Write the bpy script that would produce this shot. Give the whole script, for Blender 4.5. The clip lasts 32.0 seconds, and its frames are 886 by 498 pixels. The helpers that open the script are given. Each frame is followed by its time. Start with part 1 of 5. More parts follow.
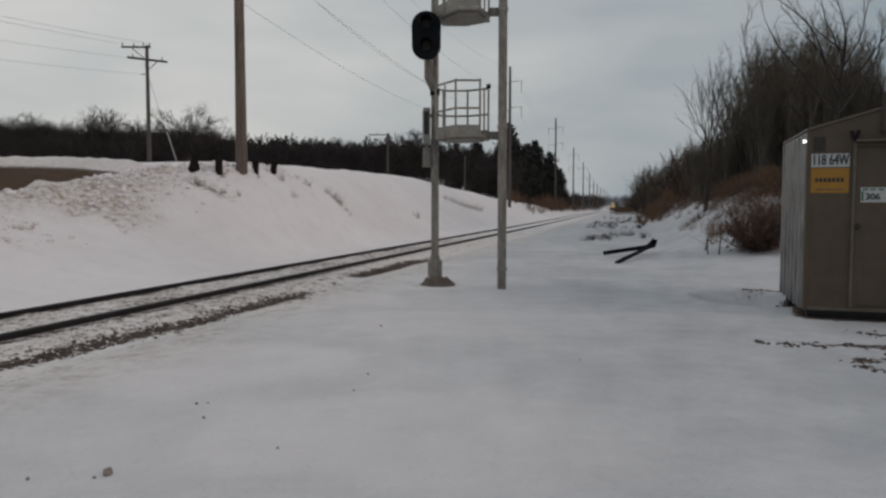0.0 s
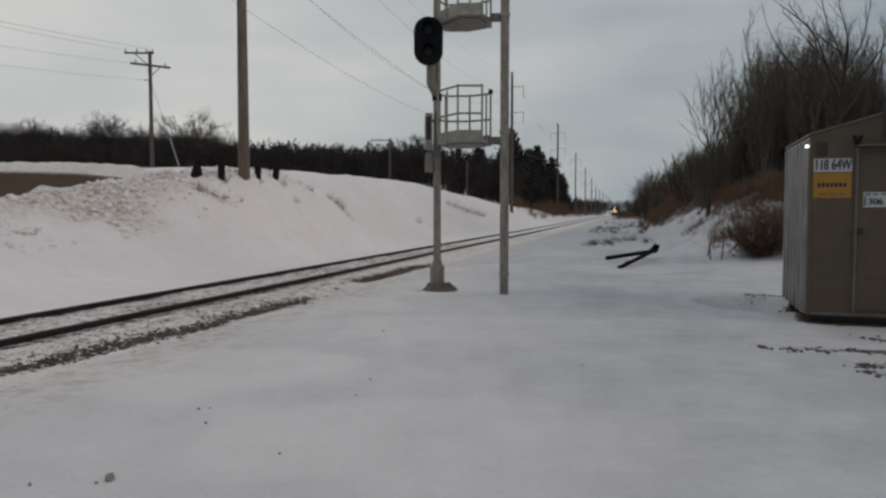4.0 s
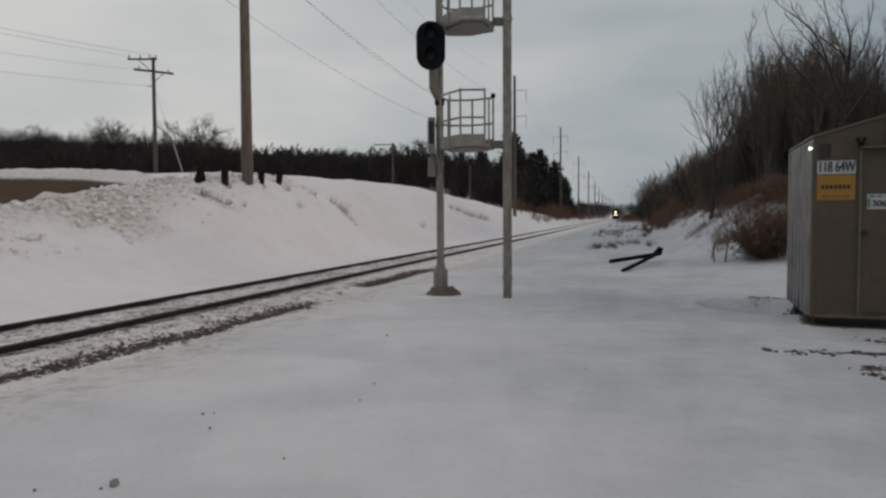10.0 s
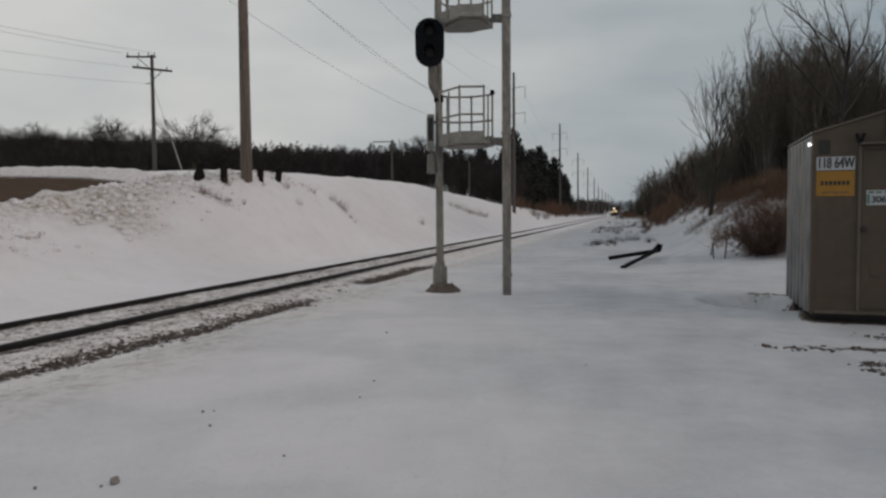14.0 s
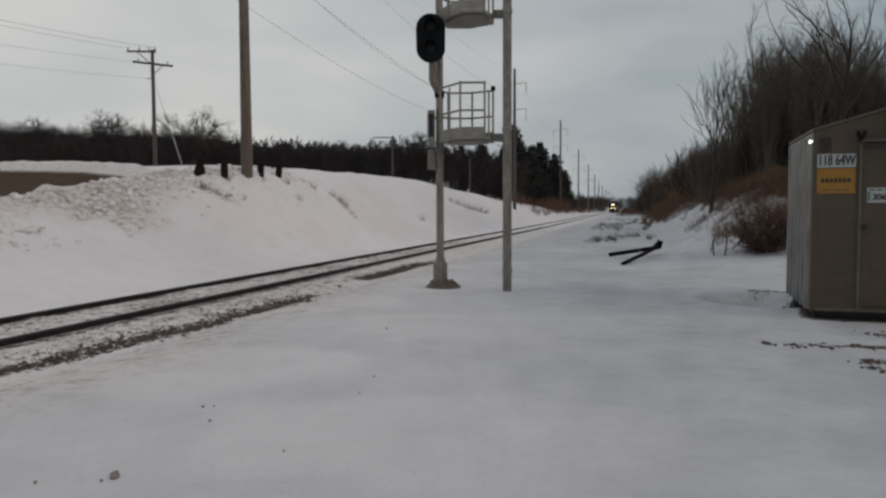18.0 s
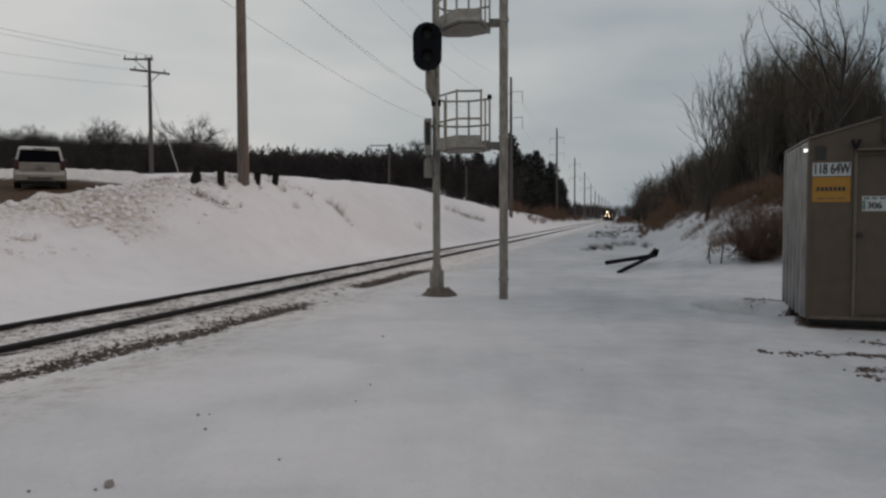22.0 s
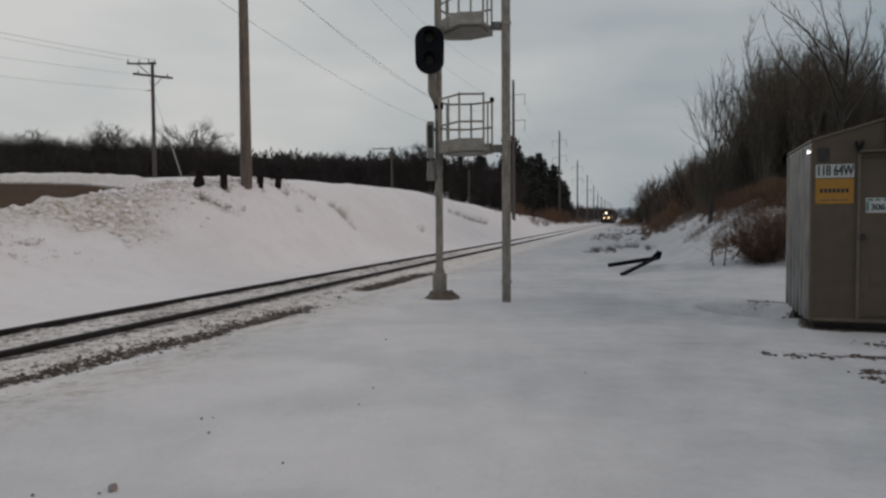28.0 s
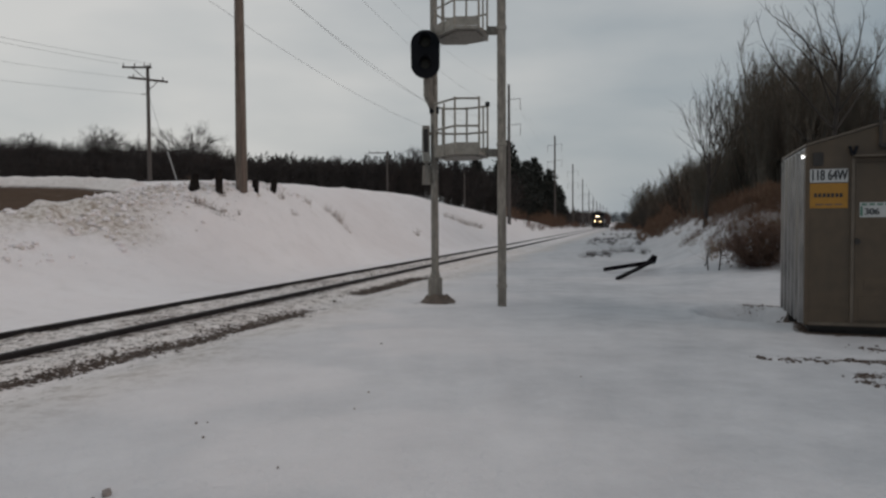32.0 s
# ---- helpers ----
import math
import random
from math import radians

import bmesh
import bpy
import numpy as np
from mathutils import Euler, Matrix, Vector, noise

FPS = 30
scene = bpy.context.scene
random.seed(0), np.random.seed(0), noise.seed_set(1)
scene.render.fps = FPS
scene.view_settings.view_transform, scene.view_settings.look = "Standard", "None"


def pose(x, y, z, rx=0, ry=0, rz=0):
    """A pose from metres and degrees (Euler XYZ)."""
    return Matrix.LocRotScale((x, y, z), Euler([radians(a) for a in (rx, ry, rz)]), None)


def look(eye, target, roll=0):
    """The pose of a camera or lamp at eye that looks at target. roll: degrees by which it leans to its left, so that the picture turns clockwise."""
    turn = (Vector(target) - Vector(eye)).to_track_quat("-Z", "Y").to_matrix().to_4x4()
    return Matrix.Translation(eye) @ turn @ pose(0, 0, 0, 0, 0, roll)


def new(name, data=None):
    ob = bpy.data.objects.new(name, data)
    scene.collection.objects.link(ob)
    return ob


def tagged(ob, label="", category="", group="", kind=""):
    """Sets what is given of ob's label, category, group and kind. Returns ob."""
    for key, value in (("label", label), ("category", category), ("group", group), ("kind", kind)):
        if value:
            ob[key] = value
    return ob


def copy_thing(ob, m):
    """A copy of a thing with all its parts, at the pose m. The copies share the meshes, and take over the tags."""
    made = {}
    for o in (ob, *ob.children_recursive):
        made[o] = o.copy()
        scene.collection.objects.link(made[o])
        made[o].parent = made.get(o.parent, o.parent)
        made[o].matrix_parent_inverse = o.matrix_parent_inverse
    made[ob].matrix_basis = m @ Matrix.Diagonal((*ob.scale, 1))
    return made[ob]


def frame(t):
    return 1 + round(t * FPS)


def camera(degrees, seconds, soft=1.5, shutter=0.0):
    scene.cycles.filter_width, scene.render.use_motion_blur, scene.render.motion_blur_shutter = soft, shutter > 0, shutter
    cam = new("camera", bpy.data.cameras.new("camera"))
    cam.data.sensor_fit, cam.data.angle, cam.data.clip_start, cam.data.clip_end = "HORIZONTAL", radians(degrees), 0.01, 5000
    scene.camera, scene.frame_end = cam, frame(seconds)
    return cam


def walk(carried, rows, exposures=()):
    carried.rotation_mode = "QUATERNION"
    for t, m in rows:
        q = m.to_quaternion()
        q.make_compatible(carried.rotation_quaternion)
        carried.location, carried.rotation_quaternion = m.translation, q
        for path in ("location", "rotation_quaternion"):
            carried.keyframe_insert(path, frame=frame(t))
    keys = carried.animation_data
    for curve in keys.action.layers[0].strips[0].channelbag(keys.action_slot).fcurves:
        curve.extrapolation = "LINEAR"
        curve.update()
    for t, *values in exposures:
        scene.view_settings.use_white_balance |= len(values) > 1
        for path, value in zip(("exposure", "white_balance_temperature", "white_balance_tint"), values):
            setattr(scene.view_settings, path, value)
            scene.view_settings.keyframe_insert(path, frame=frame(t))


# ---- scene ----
# camera held by a standing person 8.5 m beside a single track; origin under the lens, railhead at z = 0
EYE = 1.6
TURNS = (  # seconds, turn to the right, tilt down, lean (degrees)
    (0, 0.00, 3.43, 0.00), (0.5, 0.07, 3.23, 0.06), (1, -0.06, 3.24, 0.02), (1.5, -0.12, 3.14, -0.09), (2, -0.13, 3.06, -0.12),
    (2.5, -0.03, 2.77, 0.08), (3, -0.10, 2.87, -0.10), (3.5, -0.13, 2.98, -0.05), (5.5, -0.30, 3.08, -0.07), (6, -0.37, 3.11, -0.03),
    (6.5, -0.38, 3.06, -0.28), (7, -0.57, 3.06, -0.28), (7.5, -0.46, 3.03, -0.40), (8, -0.45, 3.12, -0.36), (8.5, -0.52, 2.95, -0.44),
    (9, -0.39, 2.94, -0.35), (9.5, -0.40, 2.81, -0.25), (10, -0.43, 2.71, -0.33), (10.5, -0.30, 2.75, -0.29), (11, -0.40, 2.96, -0.39),
    (11.5, -0.29, 3.04, -0.42), (12, -0.33, 3.12, -0.48), (12.5, -0.30, 3.01, -0.47), (13, -0.26, 2.94, -0.45), (13.5, -0.34, 3.00, -0.46),
    (14, -0.39, 2.94, -0.47), (14.5, -0.33, 3.02, -0.34), (16.5, -0.26, 3.25, -0.26), (17, -0.34, 3.17, -0.24), (17.5, -0.38, 3.19, -0.36),
    (18, -0.41, 3.25, -0.27), (18.5, -0.34, 3.18, -0.39), (19, -0.39, 3.14, -0.33), (19.5, -0.31, 3.20, -0.27), (20, -0.33, 2.99, -0.29),
    (20.5, -0.29, 2.99, -0.28), (21, -0.27, 2.90, -0.27), (21.5, -0.18, 2.80, -0.18), (22, -0.13, 2.63, -0.20), (22.5, -0.15, 2.68, -0.07),
    (23, -0.24, 2.83, -0.16), (23.5, -0.27, 2.83, -0.08), (24, 0.01, 2.79, -0.13), (24.5, -0.16, 2.69, -0.19), (25, -0.11, 2.49, -0.11),
    (25.5, -0.28, 2.40, -0.08), (27.5, -0.31, 2.57, -0.32), (28, -0.35, 2.40, -0.38), (28.5, -0.21, 2.37, -0.31), (29, -0.15, 2.33, -0.26),
    (29.5, -0.12, 2.26, -0.26), (30, -0.22, 2.28, -0.31), (30.5, -0.13, 2.29, -0.37), (31, -0.07, 2.39, -0.38), (31.5, -0.09, 2.16, -0.46),
    (32, 0.00, 2.08, -0.33),
)
cam = camera(62.2, 32.0, soft=2.5)
walk(cam, [(t, pose(0, 0, EYE, 90 - p, 0, -y) @ pose(0, 0, 0, 0, 0, r)) for t, y, p, r in TURNS])

# ---- light: thick winter overcast, thinner towards the upper left ----
SUN = Vector((0.76, -0.42, 0.40)).normalized()
world = bpy.data.worlds.new("overcast_sky")
scene.world = world
world.use_nodes = True
wn, wl = world.node_tree.nodes, world.node_tree.links
wn.clear()
w_out, w_bg = wn.new("ShaderNodeOutputWorld"), wn.new("ShaderNodeBackground")
w_sky = wn.new("ShaderNodeTexSky")
w_sky.sky_type, w_sky.sun_disc = "NISHITA", False
w_sky.sun_elevation, w_sky.sun_rotation = math.asin(SUN.z), math.atan2(SUN.x, SUN.y)
w_sky.air_density, w_sky.dust_density = 1.5, 3.0
w_co = wn.new("ShaderNodeTexCoord")
w_map = wn.new("ShaderNodeMapping")
w_map.inputs["Scale"].default_value = (1.6, 1.6, 5.0)
w_noise = wn.new("ShaderNodeTexNoise")
w_noise.inputs["Scale"].default_value, w_noise.inputs["Detail"].default_value = 1.7, 5.0
w_noise.inputs["Roughness"].default_value = 0.45
w_dot = wn.new("ShaderNodeVectorMath")
w_dot.operation = "DOT_PRODUCT"
w_dot.inputs[1].default_value = Vector((-0.75, 0.42, 0.5)).normalized()
w_add = wn.new("ShaderNodeMath")
w_add.operation = "MULTIPLY_ADD"
w_add.inputs[1].default_value = 0.44
w_soft = wn.new("ShaderNodeMapRange")
w_soft.inputs["To Min"].default_value, w_soft.inputs["To Max"].default_value = 0.17, 0.85
w_ramp = wn.new("ShaderNodeValToRGB")
w_ramp.color_ramp.elements[0].position, w_ramp.color_ramp.elements[0].color = 0.28, (0.170, 0.262, 0.338, 1)
w_ramp.color_ramp.elements[1].position, w_ramp.color_ramp.elements[1].color = 0.92, (0.775, 0.77, 0.752, 1)
w_mix = wn.new("ShaderNodeMix")
w_mix.data_type = "RGBA"
w_mix.inputs["Factor"].default_value = 0.9
w_dim = wn.new("ShaderNodeVectorMath")
w_dim.operation = "SCALE"
w_dim.inputs["Scale"].default_value = 0.07
wl.new(w_co.outputs["Generated"], w_map.inputs["Vector"])
wl.new(w_map.outputs["Vector"], w_noise.inputs["Vector"])
wl.new(w_co.outputs["Generated"], w_dot.inputs[0])
wl.new(w_dot.outputs["Value"], w_add.inputs[0])
wl.new(w_noise.outputs["Fac"], w_soft.inputs["Value"])
wl.new(w_soft.outputs["Result"], w_add.inputs[2])
wl.new(w_add.outputs["Value"], w_ramp.inputs["Fac"])
wl.new(w_sky.outputs["Color"], w_dim.inputs[0])
wl.new(w_dim.outputs["Vector"], w_mix.inputs["A"])
wl.new(w_ramp.outputs["Color"], w_mix.inputs["B"])
wl.new(w_mix.outputs["Result"], w_bg.inputs["Color"])
w_bg.inputs["Strength"].default_value = 0.82
wl.new(w_bg.outputs["Background"], w_out.inputs["Surface"])
sun = new("sun", bpy.data.lights.new("sun", "SUN"))
sun.data.energy, sun.data.angle, sun.data.color = 0.66, radians(38), (1.0, 0.775, 0.645)
sun.matrix_world = look(SUN * 50, (0, 0, 0))
scene.view_settings.exposure = 0.0


# ---- materials ----
def mat(name, base, rough=0.7, metal=0.0, vary=0.25, grain=8.0, blotch=0.6, bump=0.2, tint=None, stretch=(1, 1, 1), piece=0.0, spec=0.5, space="Object"):
    """A surface with fine grain, large blotches towards tint, fine relief, and a change from piece to piece."""
    m = bpy.data.materials.new(name)
    m.use_nodes = True
    n, l = m.node_tree.nodes, m.node_tree.links
    b = n["Principled BSDF"]
    b.inputs["Roughness"].default_value, b.inputs["Metallic"].default_value = rough, metal
    b.inputs["Specular IOR Level"].default_value = spec
    co, mp = n.new("ShaderNodeTexCoord"), n.new("ShaderNodeMapping")
    mp.inputs["Scale"].default_value = stretch
    l.new(co.outputs[space], mp.inputs["Vector"])
    fine, big = n.new("ShaderNodeTexNoise"), n.new("ShaderNodeTexNoise")
    fine.inputs["Scale"].default_value, fine.inputs["Detail"].default_value = grain, 6
    big.inputs["Scale"].default_value, big.inputs["Detail"].default_value = blotch, 4
    l.new(mp.outputs["Vector"], fine.inputs["Vector"])
    l.new(mp.outputs["Vector"], big.inputs["Vector"])
    dark, light = [c * (1 - vary) for c in base], [min(1, c * (1 + vary)) for c in base]
    ramp = n.new("ShaderNodeValToRGB")
    ramp.color_ramp.elements[0].position, ramp.color_ramp.elements[1].position = 0.3, 0.7
    ramp.color_ramp.elements[0].color, ramp.color_ramp.elements[1].color = (*dark, 1), (*light, 1)
    l.new(fine.outputs["Fac"], ramp.inputs["Fac"])
    mix = n.new("ShaderNodeMix")
    mix.data_type = "RGBA"
    mix.inputs["B"].default_value = (*(tint or [c * (1 - 0.8 * vary) for c in base]), 1)
    edge = n.new("ShaderNodeValToRGB")
    edge.color_ramp.elements[0].position, edge.color_ramp.elements[1].position = 0.48, 0.72
    edge.color_ramp.elements[1].color = (0.75, 0.75, 0.75, 1)
    l.new(big.outputs["Fac"], edge.inputs["Fac"])
    l.new(edge.outputs["Color"], mix.inputs["Factor"])
    l.new(ramp.outputs["Color"], mix.inputs["A"])
    col = mix.outputs["Result"]
    if piece:
        info, hsv, rng = n.new("ShaderNodeObjectInfo"), n.new("ShaderNodeHueSaturation"), n.new("ShaderNodeMapRange")
        rng.inputs["To Min"].default_value, rng.inputs["To Max"].default_value = 1 - piece, 1 + piece
        l.new(info.outputs["Random"], rng.inputs["Value"])
        l.new(rng.outputs["Result"], hsv.inputs["Value"])
        l.new(col, hsv.inputs["Color"])
        col = hsv.outputs["Color"]
    l.new(col, b.inputs["Base Color"])
    if bump:
        bp = n.new("ShaderNodeBump")
        bp.inputs["Strength"].default_value, bp.inputs["Distance"].default_value = bump, 0.02
        l.new(fine.outputs["Fac"], bp.inputs["Height"])
        l.new(bp.outputs["Normal"], b.inputs["Normal"])
    return m


def glow(name, colour, strength):
    m = bpy.data.materials.new(name)
    m.use_nodes = True
    b = m.node_tree.nodes["Principled BSDF"]
    b.inputs["Base Color"].default_value = (*colour, 1)
    b.inputs["Emission Color"].default_value, b.inputs["Emission Strength"].default_value = (*colour, 1), strength
    return m


def snow_material():
    """Wind-packed snow; a mesh attribute lets frozen mud, cinders and the shed's painted shadow ring show through in a
    broken edge.
    """
    m = bpy.data.materials.new("snow")
    m.use_nodes = True
    n, l = m.node_tree.nodes, m.node_tree.links
    b = n["Principled BSDF"]
    b.inputs["Roughness"].default_value = 0.75
    b.inputs["Specular IOR Level"].default_value = 0.25
    co = n.new("ShaderNodeTexCoord")
    def noise_at(scale, detail=5, rough=0.55):
        t = n.new("ShaderNodeTexNoise")
        t.inputs["Scale"].default_value, t.inputs["Detail"].default_value, t.inputs["Roughness"].default_value = scale, detail, rough
        l.new(co.outputs["Object"], t.inputs["Vector"])
        return t.outputs["Fac"]
    def ramp(fac, p0, c0, p1, c1):
        r = n.new("ShaderNodeValToRGB")
        r.color_ramp.elements[0].position, r.color_ramp.elements[0].color = p0, c0
        r.color_ramp.elements[1].position, r.color_ramp.elements[1].color = p1, c1
        l.new(fac, r.inputs["Fac"])
        return r.outputs["Color"]
    def mix(f, a, c):
        x = n.new("ShaderNodeMix")
        x.data_type = "RGBA"
        l.new(f, x.inputs["Factor"]), l.new(a, x.inputs["A"]), l.new(c, x.inputs["B"])
        return x.outputs["Result"]
    def math_node(op, a, c):
        x = n.new("ShaderNodeMath")
        x.operation = op
        for i, v in enumerate((a, c)):
            if isinstance(v, float):
                x.inputs[i].default_value = v
            else:
                l.new(v, x.inputs[i])
        return x.outputs["Value"]
    broad, mid, fine = noise_at(0.22), noise_at(1.7), noise_at(26.0, 3)
    white = ramp(broad, 0.35, (0.80, 0.752, 0.757, 1), 0.68, (0.87, 0.835, 0.845, 1))
    grubby = ramp(mid, 0.5, (0, 0, 0, 1), 0.9, (0.5, 0.5, 0.5, 1))
    packed = ramp(fine, 0.3, (0.63, 0.59, 0.58, 1), 0.7, (0.74, 0.71, 0.71, 1))
    white = mix(grubby, white, packed)
    # packed-snow grey, made bluer and darker so that it also carries painted shade
    trod_shade = n.new("ShaderNodeAttribute")
    trod_shade.attribute_name = "trodden_shade"
    grey = ramp(math_node("ADD", math_node("MULTIPLY", noise_at(0.5, 6, 0.6), 0.55), math_node("MULTIPLY", noise_at(2.1, 7, 0.66), 0.45)), 0.36, (0.40, 0.415, 0.445, 1), 0.66, (0.615, 0.625, 0.655, 1))
    white = mix(trod_shade.outputs["Fac"], white, grey)
    grime = n.new("ShaderNodeAttribute")
    grime.attribute_name = "grime"
    tan = ramp(noise_at(4.6, 7, 0.72), 0.37, (0.31, 0.25, 0.20, 1), 0.55, (0.70, 0.655, 0.625, 1))
    white = mix(grime.outputs["Fac"], white, tan)
    mud = ramp(noise_at(9.0), 0.3, (0.028, 0.021, 0.018, 1), 0.7, (0.125, 0.090, 0.070, 1))
    att = n.new("ShaderNodeAttribute")
    att.attribute_name = "soil_shade"
    broken = math_node("ADD", att.outputs["Fac"], math_node("MULTIPLY", math_node("SUBTRACT", noise_at(5.5, 7, 0.68), 0.5), 1.5))
    broken = math_node("ADD", broken, math_node("MULTIPLY", math_node("SUBTRACT", noise_at(17.0, 4, 0.6), 0.5), 1.5))
    cover = ramp(broken, 0.42, (0, 0, 0, 1), 0.62, (1, 1, 1, 1))
    gate = ramp(att.outputs["Fac"], 0.02, (0, 0, 0, 1), 0.12, (1, 1, 1, 1))
    cover = math_node("MULTIPLY", cover, gate)
    l.new(mix(cover, white, mud), b.inputs["Base Color"])
    bp = n.new("ShaderNodeBump")
    bp.inputs["Strength"].default_value, bp.inputs["Distance"].default_value = 0.8, 0.09
    crust = math_node("ADD", math_node("MULTIPLY", fine, 0.18), noise_at(4.0, 7, 0.6))
    l.new(math_node("ADD", crust, math_node("MULTIPLY", noise_at(1.1, 3), 1.6)), bp.inputs["Height"])
    l.new(bp.outputs["Normal"], b.inputs["Normal"])
    return m


M_SNOW = snow_material()
M_CLOD = mat("dirty_snow", (0.60, 0.55, 0.52), 0.8, vary=0.2, grain=9, blotch=1.3, tint=(0.30, 0.235, 0.185))
M_MUD = mat("thawed_mud_road", (0.070, 0.042, 0.026), 0.9, vary=0.35, grain=6, blotch=0.5, bump=0.5, tint=(0.10, 0.066, 0.045), spec=0.05)
M_GRAVEL = mat("cinder_ballast", (0.082, 0.062, 0.052), 0.9, vary=0.5, grain=12, blotch=3.0, piece=0.0)
M_RAIL = mat("rusted_rail_steel", (0.017, 0.014, 0.015), 0.6, 0.2, vary=0.35, grain=14, blotch=1.0)
M_TIE = mat("creosoted_tie", (0.055, 0.043, 0.036), 0.9, vary=0.4, grain=10, stretch=(0.4, 3, 3), piece=0.3)
M_POLE = mat("weathered_pole_wood", (0.15, 0.115, 0.094), 0.9, vary=0.45, grain=7, blotch=1.2, stretch=(6, 6, 0.35), tint=(0.085, 0.062, 0.05))
M_POLE_GREY = mat("grey_pole_wood", (0.085, 0.074, 0.069), 0.9, vary=0.3, grain=7, stretch=(6, 6, 0.4))
M_STUMP = mat("dark_post_wood", (0.016, 0.013, 0.012), 0.95, spec=0.1, vary=0.4, grain=7)
M_GALV = mat("galvanised_steel", (0.25, 0.237, 0.208), 0.6, 0.25, vary=0.2, grain=9, blotch=2.2, bump=0.1, tint=(0.19, 0.165, 0.14))
M_MAST = mat("aged_aluminium_paint", (0.215, 0.198, 0.172), 0.65, 0.2, vary=0.35, grain=7, blotch=1.4, tint=(0.13, 0.112, 0.098), stretch=(3, 3, 0.8))
M_BLACK = mat("signal_black", (0.008, 0.009, 0.012), 0.75, spec=0.15, vary=0.3, grain=6, bump=0.05)
M_LENS = mat("unlit_lens", (0.022, 0.018, 0.010), 0.35, vary=0.2, bump=0.0, spec=0.3)
M_CONCRETE = mat("stained_concrete", (0.115, 0.090, 0.074), 0.9, vary=0.45, grain=8, blotch=2.0, tint=(0.085, 0.066, 0.055))
M_SHED = mat("tan_shed_paint", (0.080, 0.057, 0.036), 0.5, 0.15, vary=0.14, grain=5, blotch=1.0, bump=0.06, tint=(0.058, 0.044, 0.031))
M_SHED_SIDE = mat("grey_shed_metal", (0.17, 0.17, 0.17), 0.28, 0.6, vary=0.4, grain=4, blotch=1.0, bump=0.06, stretch=(2, 2, 0.5), tint=(0.2, 0.19, 0.17))
# paler copy of the shed paint, giving edges and roof a painted-in lit look
M_SHED_EDGE = mat("lit_shed_edge", (0.115, 0.092, 0.07), 0.5, 0.2, vary=0.25, grain=6, blotch=2.0)
M_SHED_DARK = mat("shed_shadow_steel", (0.03, 0.027, 0.025), 0.8)
M_WHITE_SIGN = mat("white_sign_enamel", (0.42, 0.425, 0.42), 0.4, vary=0.08, blotch=5)
M_YELLOW_SIGN = mat("yellow_sign_enamel", (0.31, 0.148, 0.012), 0.45, vary=0.1, blotch=4)
M_INK = mat("sign_ink", (0.015, 0.015, 0.017), 0.6, vary=0.1, bump=0)
M_GREEN_INK = mat("green_sign_ink", (0.07, 0.16, 0.12), 0.6, vary=0.1, bump=0)
M_BARK = mat("grey_brown_bark", (0.034, 0.028, 0.025), 0.95, vary=0.35, grain=5, blotch=0.8, piece=0.25)
M_STEM = mat("grey_sapling_bark", (0.098, 0.090, 0.074), 0.95, vary=0.35, grain=5, blotch=0.8, piece=0.3)
M_TWIG = mat("bare_twig", (0.092, 0.074, 0.056), 0.95, vary=0.35, grain=3, blotch=0.5, piece=0.3, bump=0)
M_WOODS = mat("far_woods_bark", (0.031, 0.026, 0.025), 0.95, vary=0.4, grain=0.5, blotch=0.05, bump=0, tint=(0.040, 0.027, 0.022))
# bare woods with the blue-grey of distance haze put into the base colour
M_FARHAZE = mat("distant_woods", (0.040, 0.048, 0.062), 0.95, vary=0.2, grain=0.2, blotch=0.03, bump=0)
M_PINE = mat("pine_needles", (0.015, 0.018, 0.014), 0.8, vary=0.4, grain=2, blotch=0.4, bump=0, piece=0.2)
M_BRUSH = mat("russet_brush", (0.135, 0.078, 0.050), 0.95, vary=0.4, grain=3, blotch=0.5, bump=0, piece=0.3)
M_BUSH = mat("dark_red_bush", (0.085, 0.050, 0.036), 0.95, vary=0.4, grain=3, blotch=0.5, bump=0)
M_SCRUB = mat("dark_far_scrub", (0.040, 0.029, 0.027), 0.95, vary=0.4, grain=0.6, blotch=0.1, bump=0)
M_GRASS = mat("dead_grass", (0.20, 0.14, 0.095), 0.95, vary=0.35, grain=3, blotch=0.6, bump=0)
M_FROZEN = mat("frozen_mud", (0.25, 0.22, 0.205), 0.9, vary=0.3, grain=20)
M_TIMBER = mat("blackened_timber", (0.008, 0.007, 0.009), 0.95, vary=0.4, grain=6, spec=0.05)
M_WIRE = mat("line_wire", (0.32, 0.32, 0.325), 0.6, 0.3, vary=0.1, bump=0)
M_INSUL = mat("insulator_glaze", (0.12, 0.10, 0.10), 0.3, vary=0.1, bump=0)


# ---- mesh helpers ----
def mesh_of(name, bm, material):
    me = bpy.data.meshes.new(name)
    bm.to_mesh(me)
    bm.free()
    me.materials.append(material)
    return me


def part(name, bm, material, parent=None, label="", at=None, smooth=False):
    """One mesh object from a bmesh or from mesh data, under a thing or a part."""
    me = bm if isinstance(bm, bpy.types.Mesh) else mesh_of(name, bm, material)
    if smooth:
        me.polygons.foreach_set("use_smooth", [True] * len(me.polygons))
    ob = new(name, me)
    if parent:
        ob.parent = parent
    if at is not None:
        ob.matrix_basis = at
    if label:
        tagged(ob, label)
    return ob


def thing(name, m, label, category, group="", kind=""):
    ob = new(name)
    ob.empty_display_size = 0.2
    ob.matrix_basis = m
    return tagged(ob, label, category, group, kind)


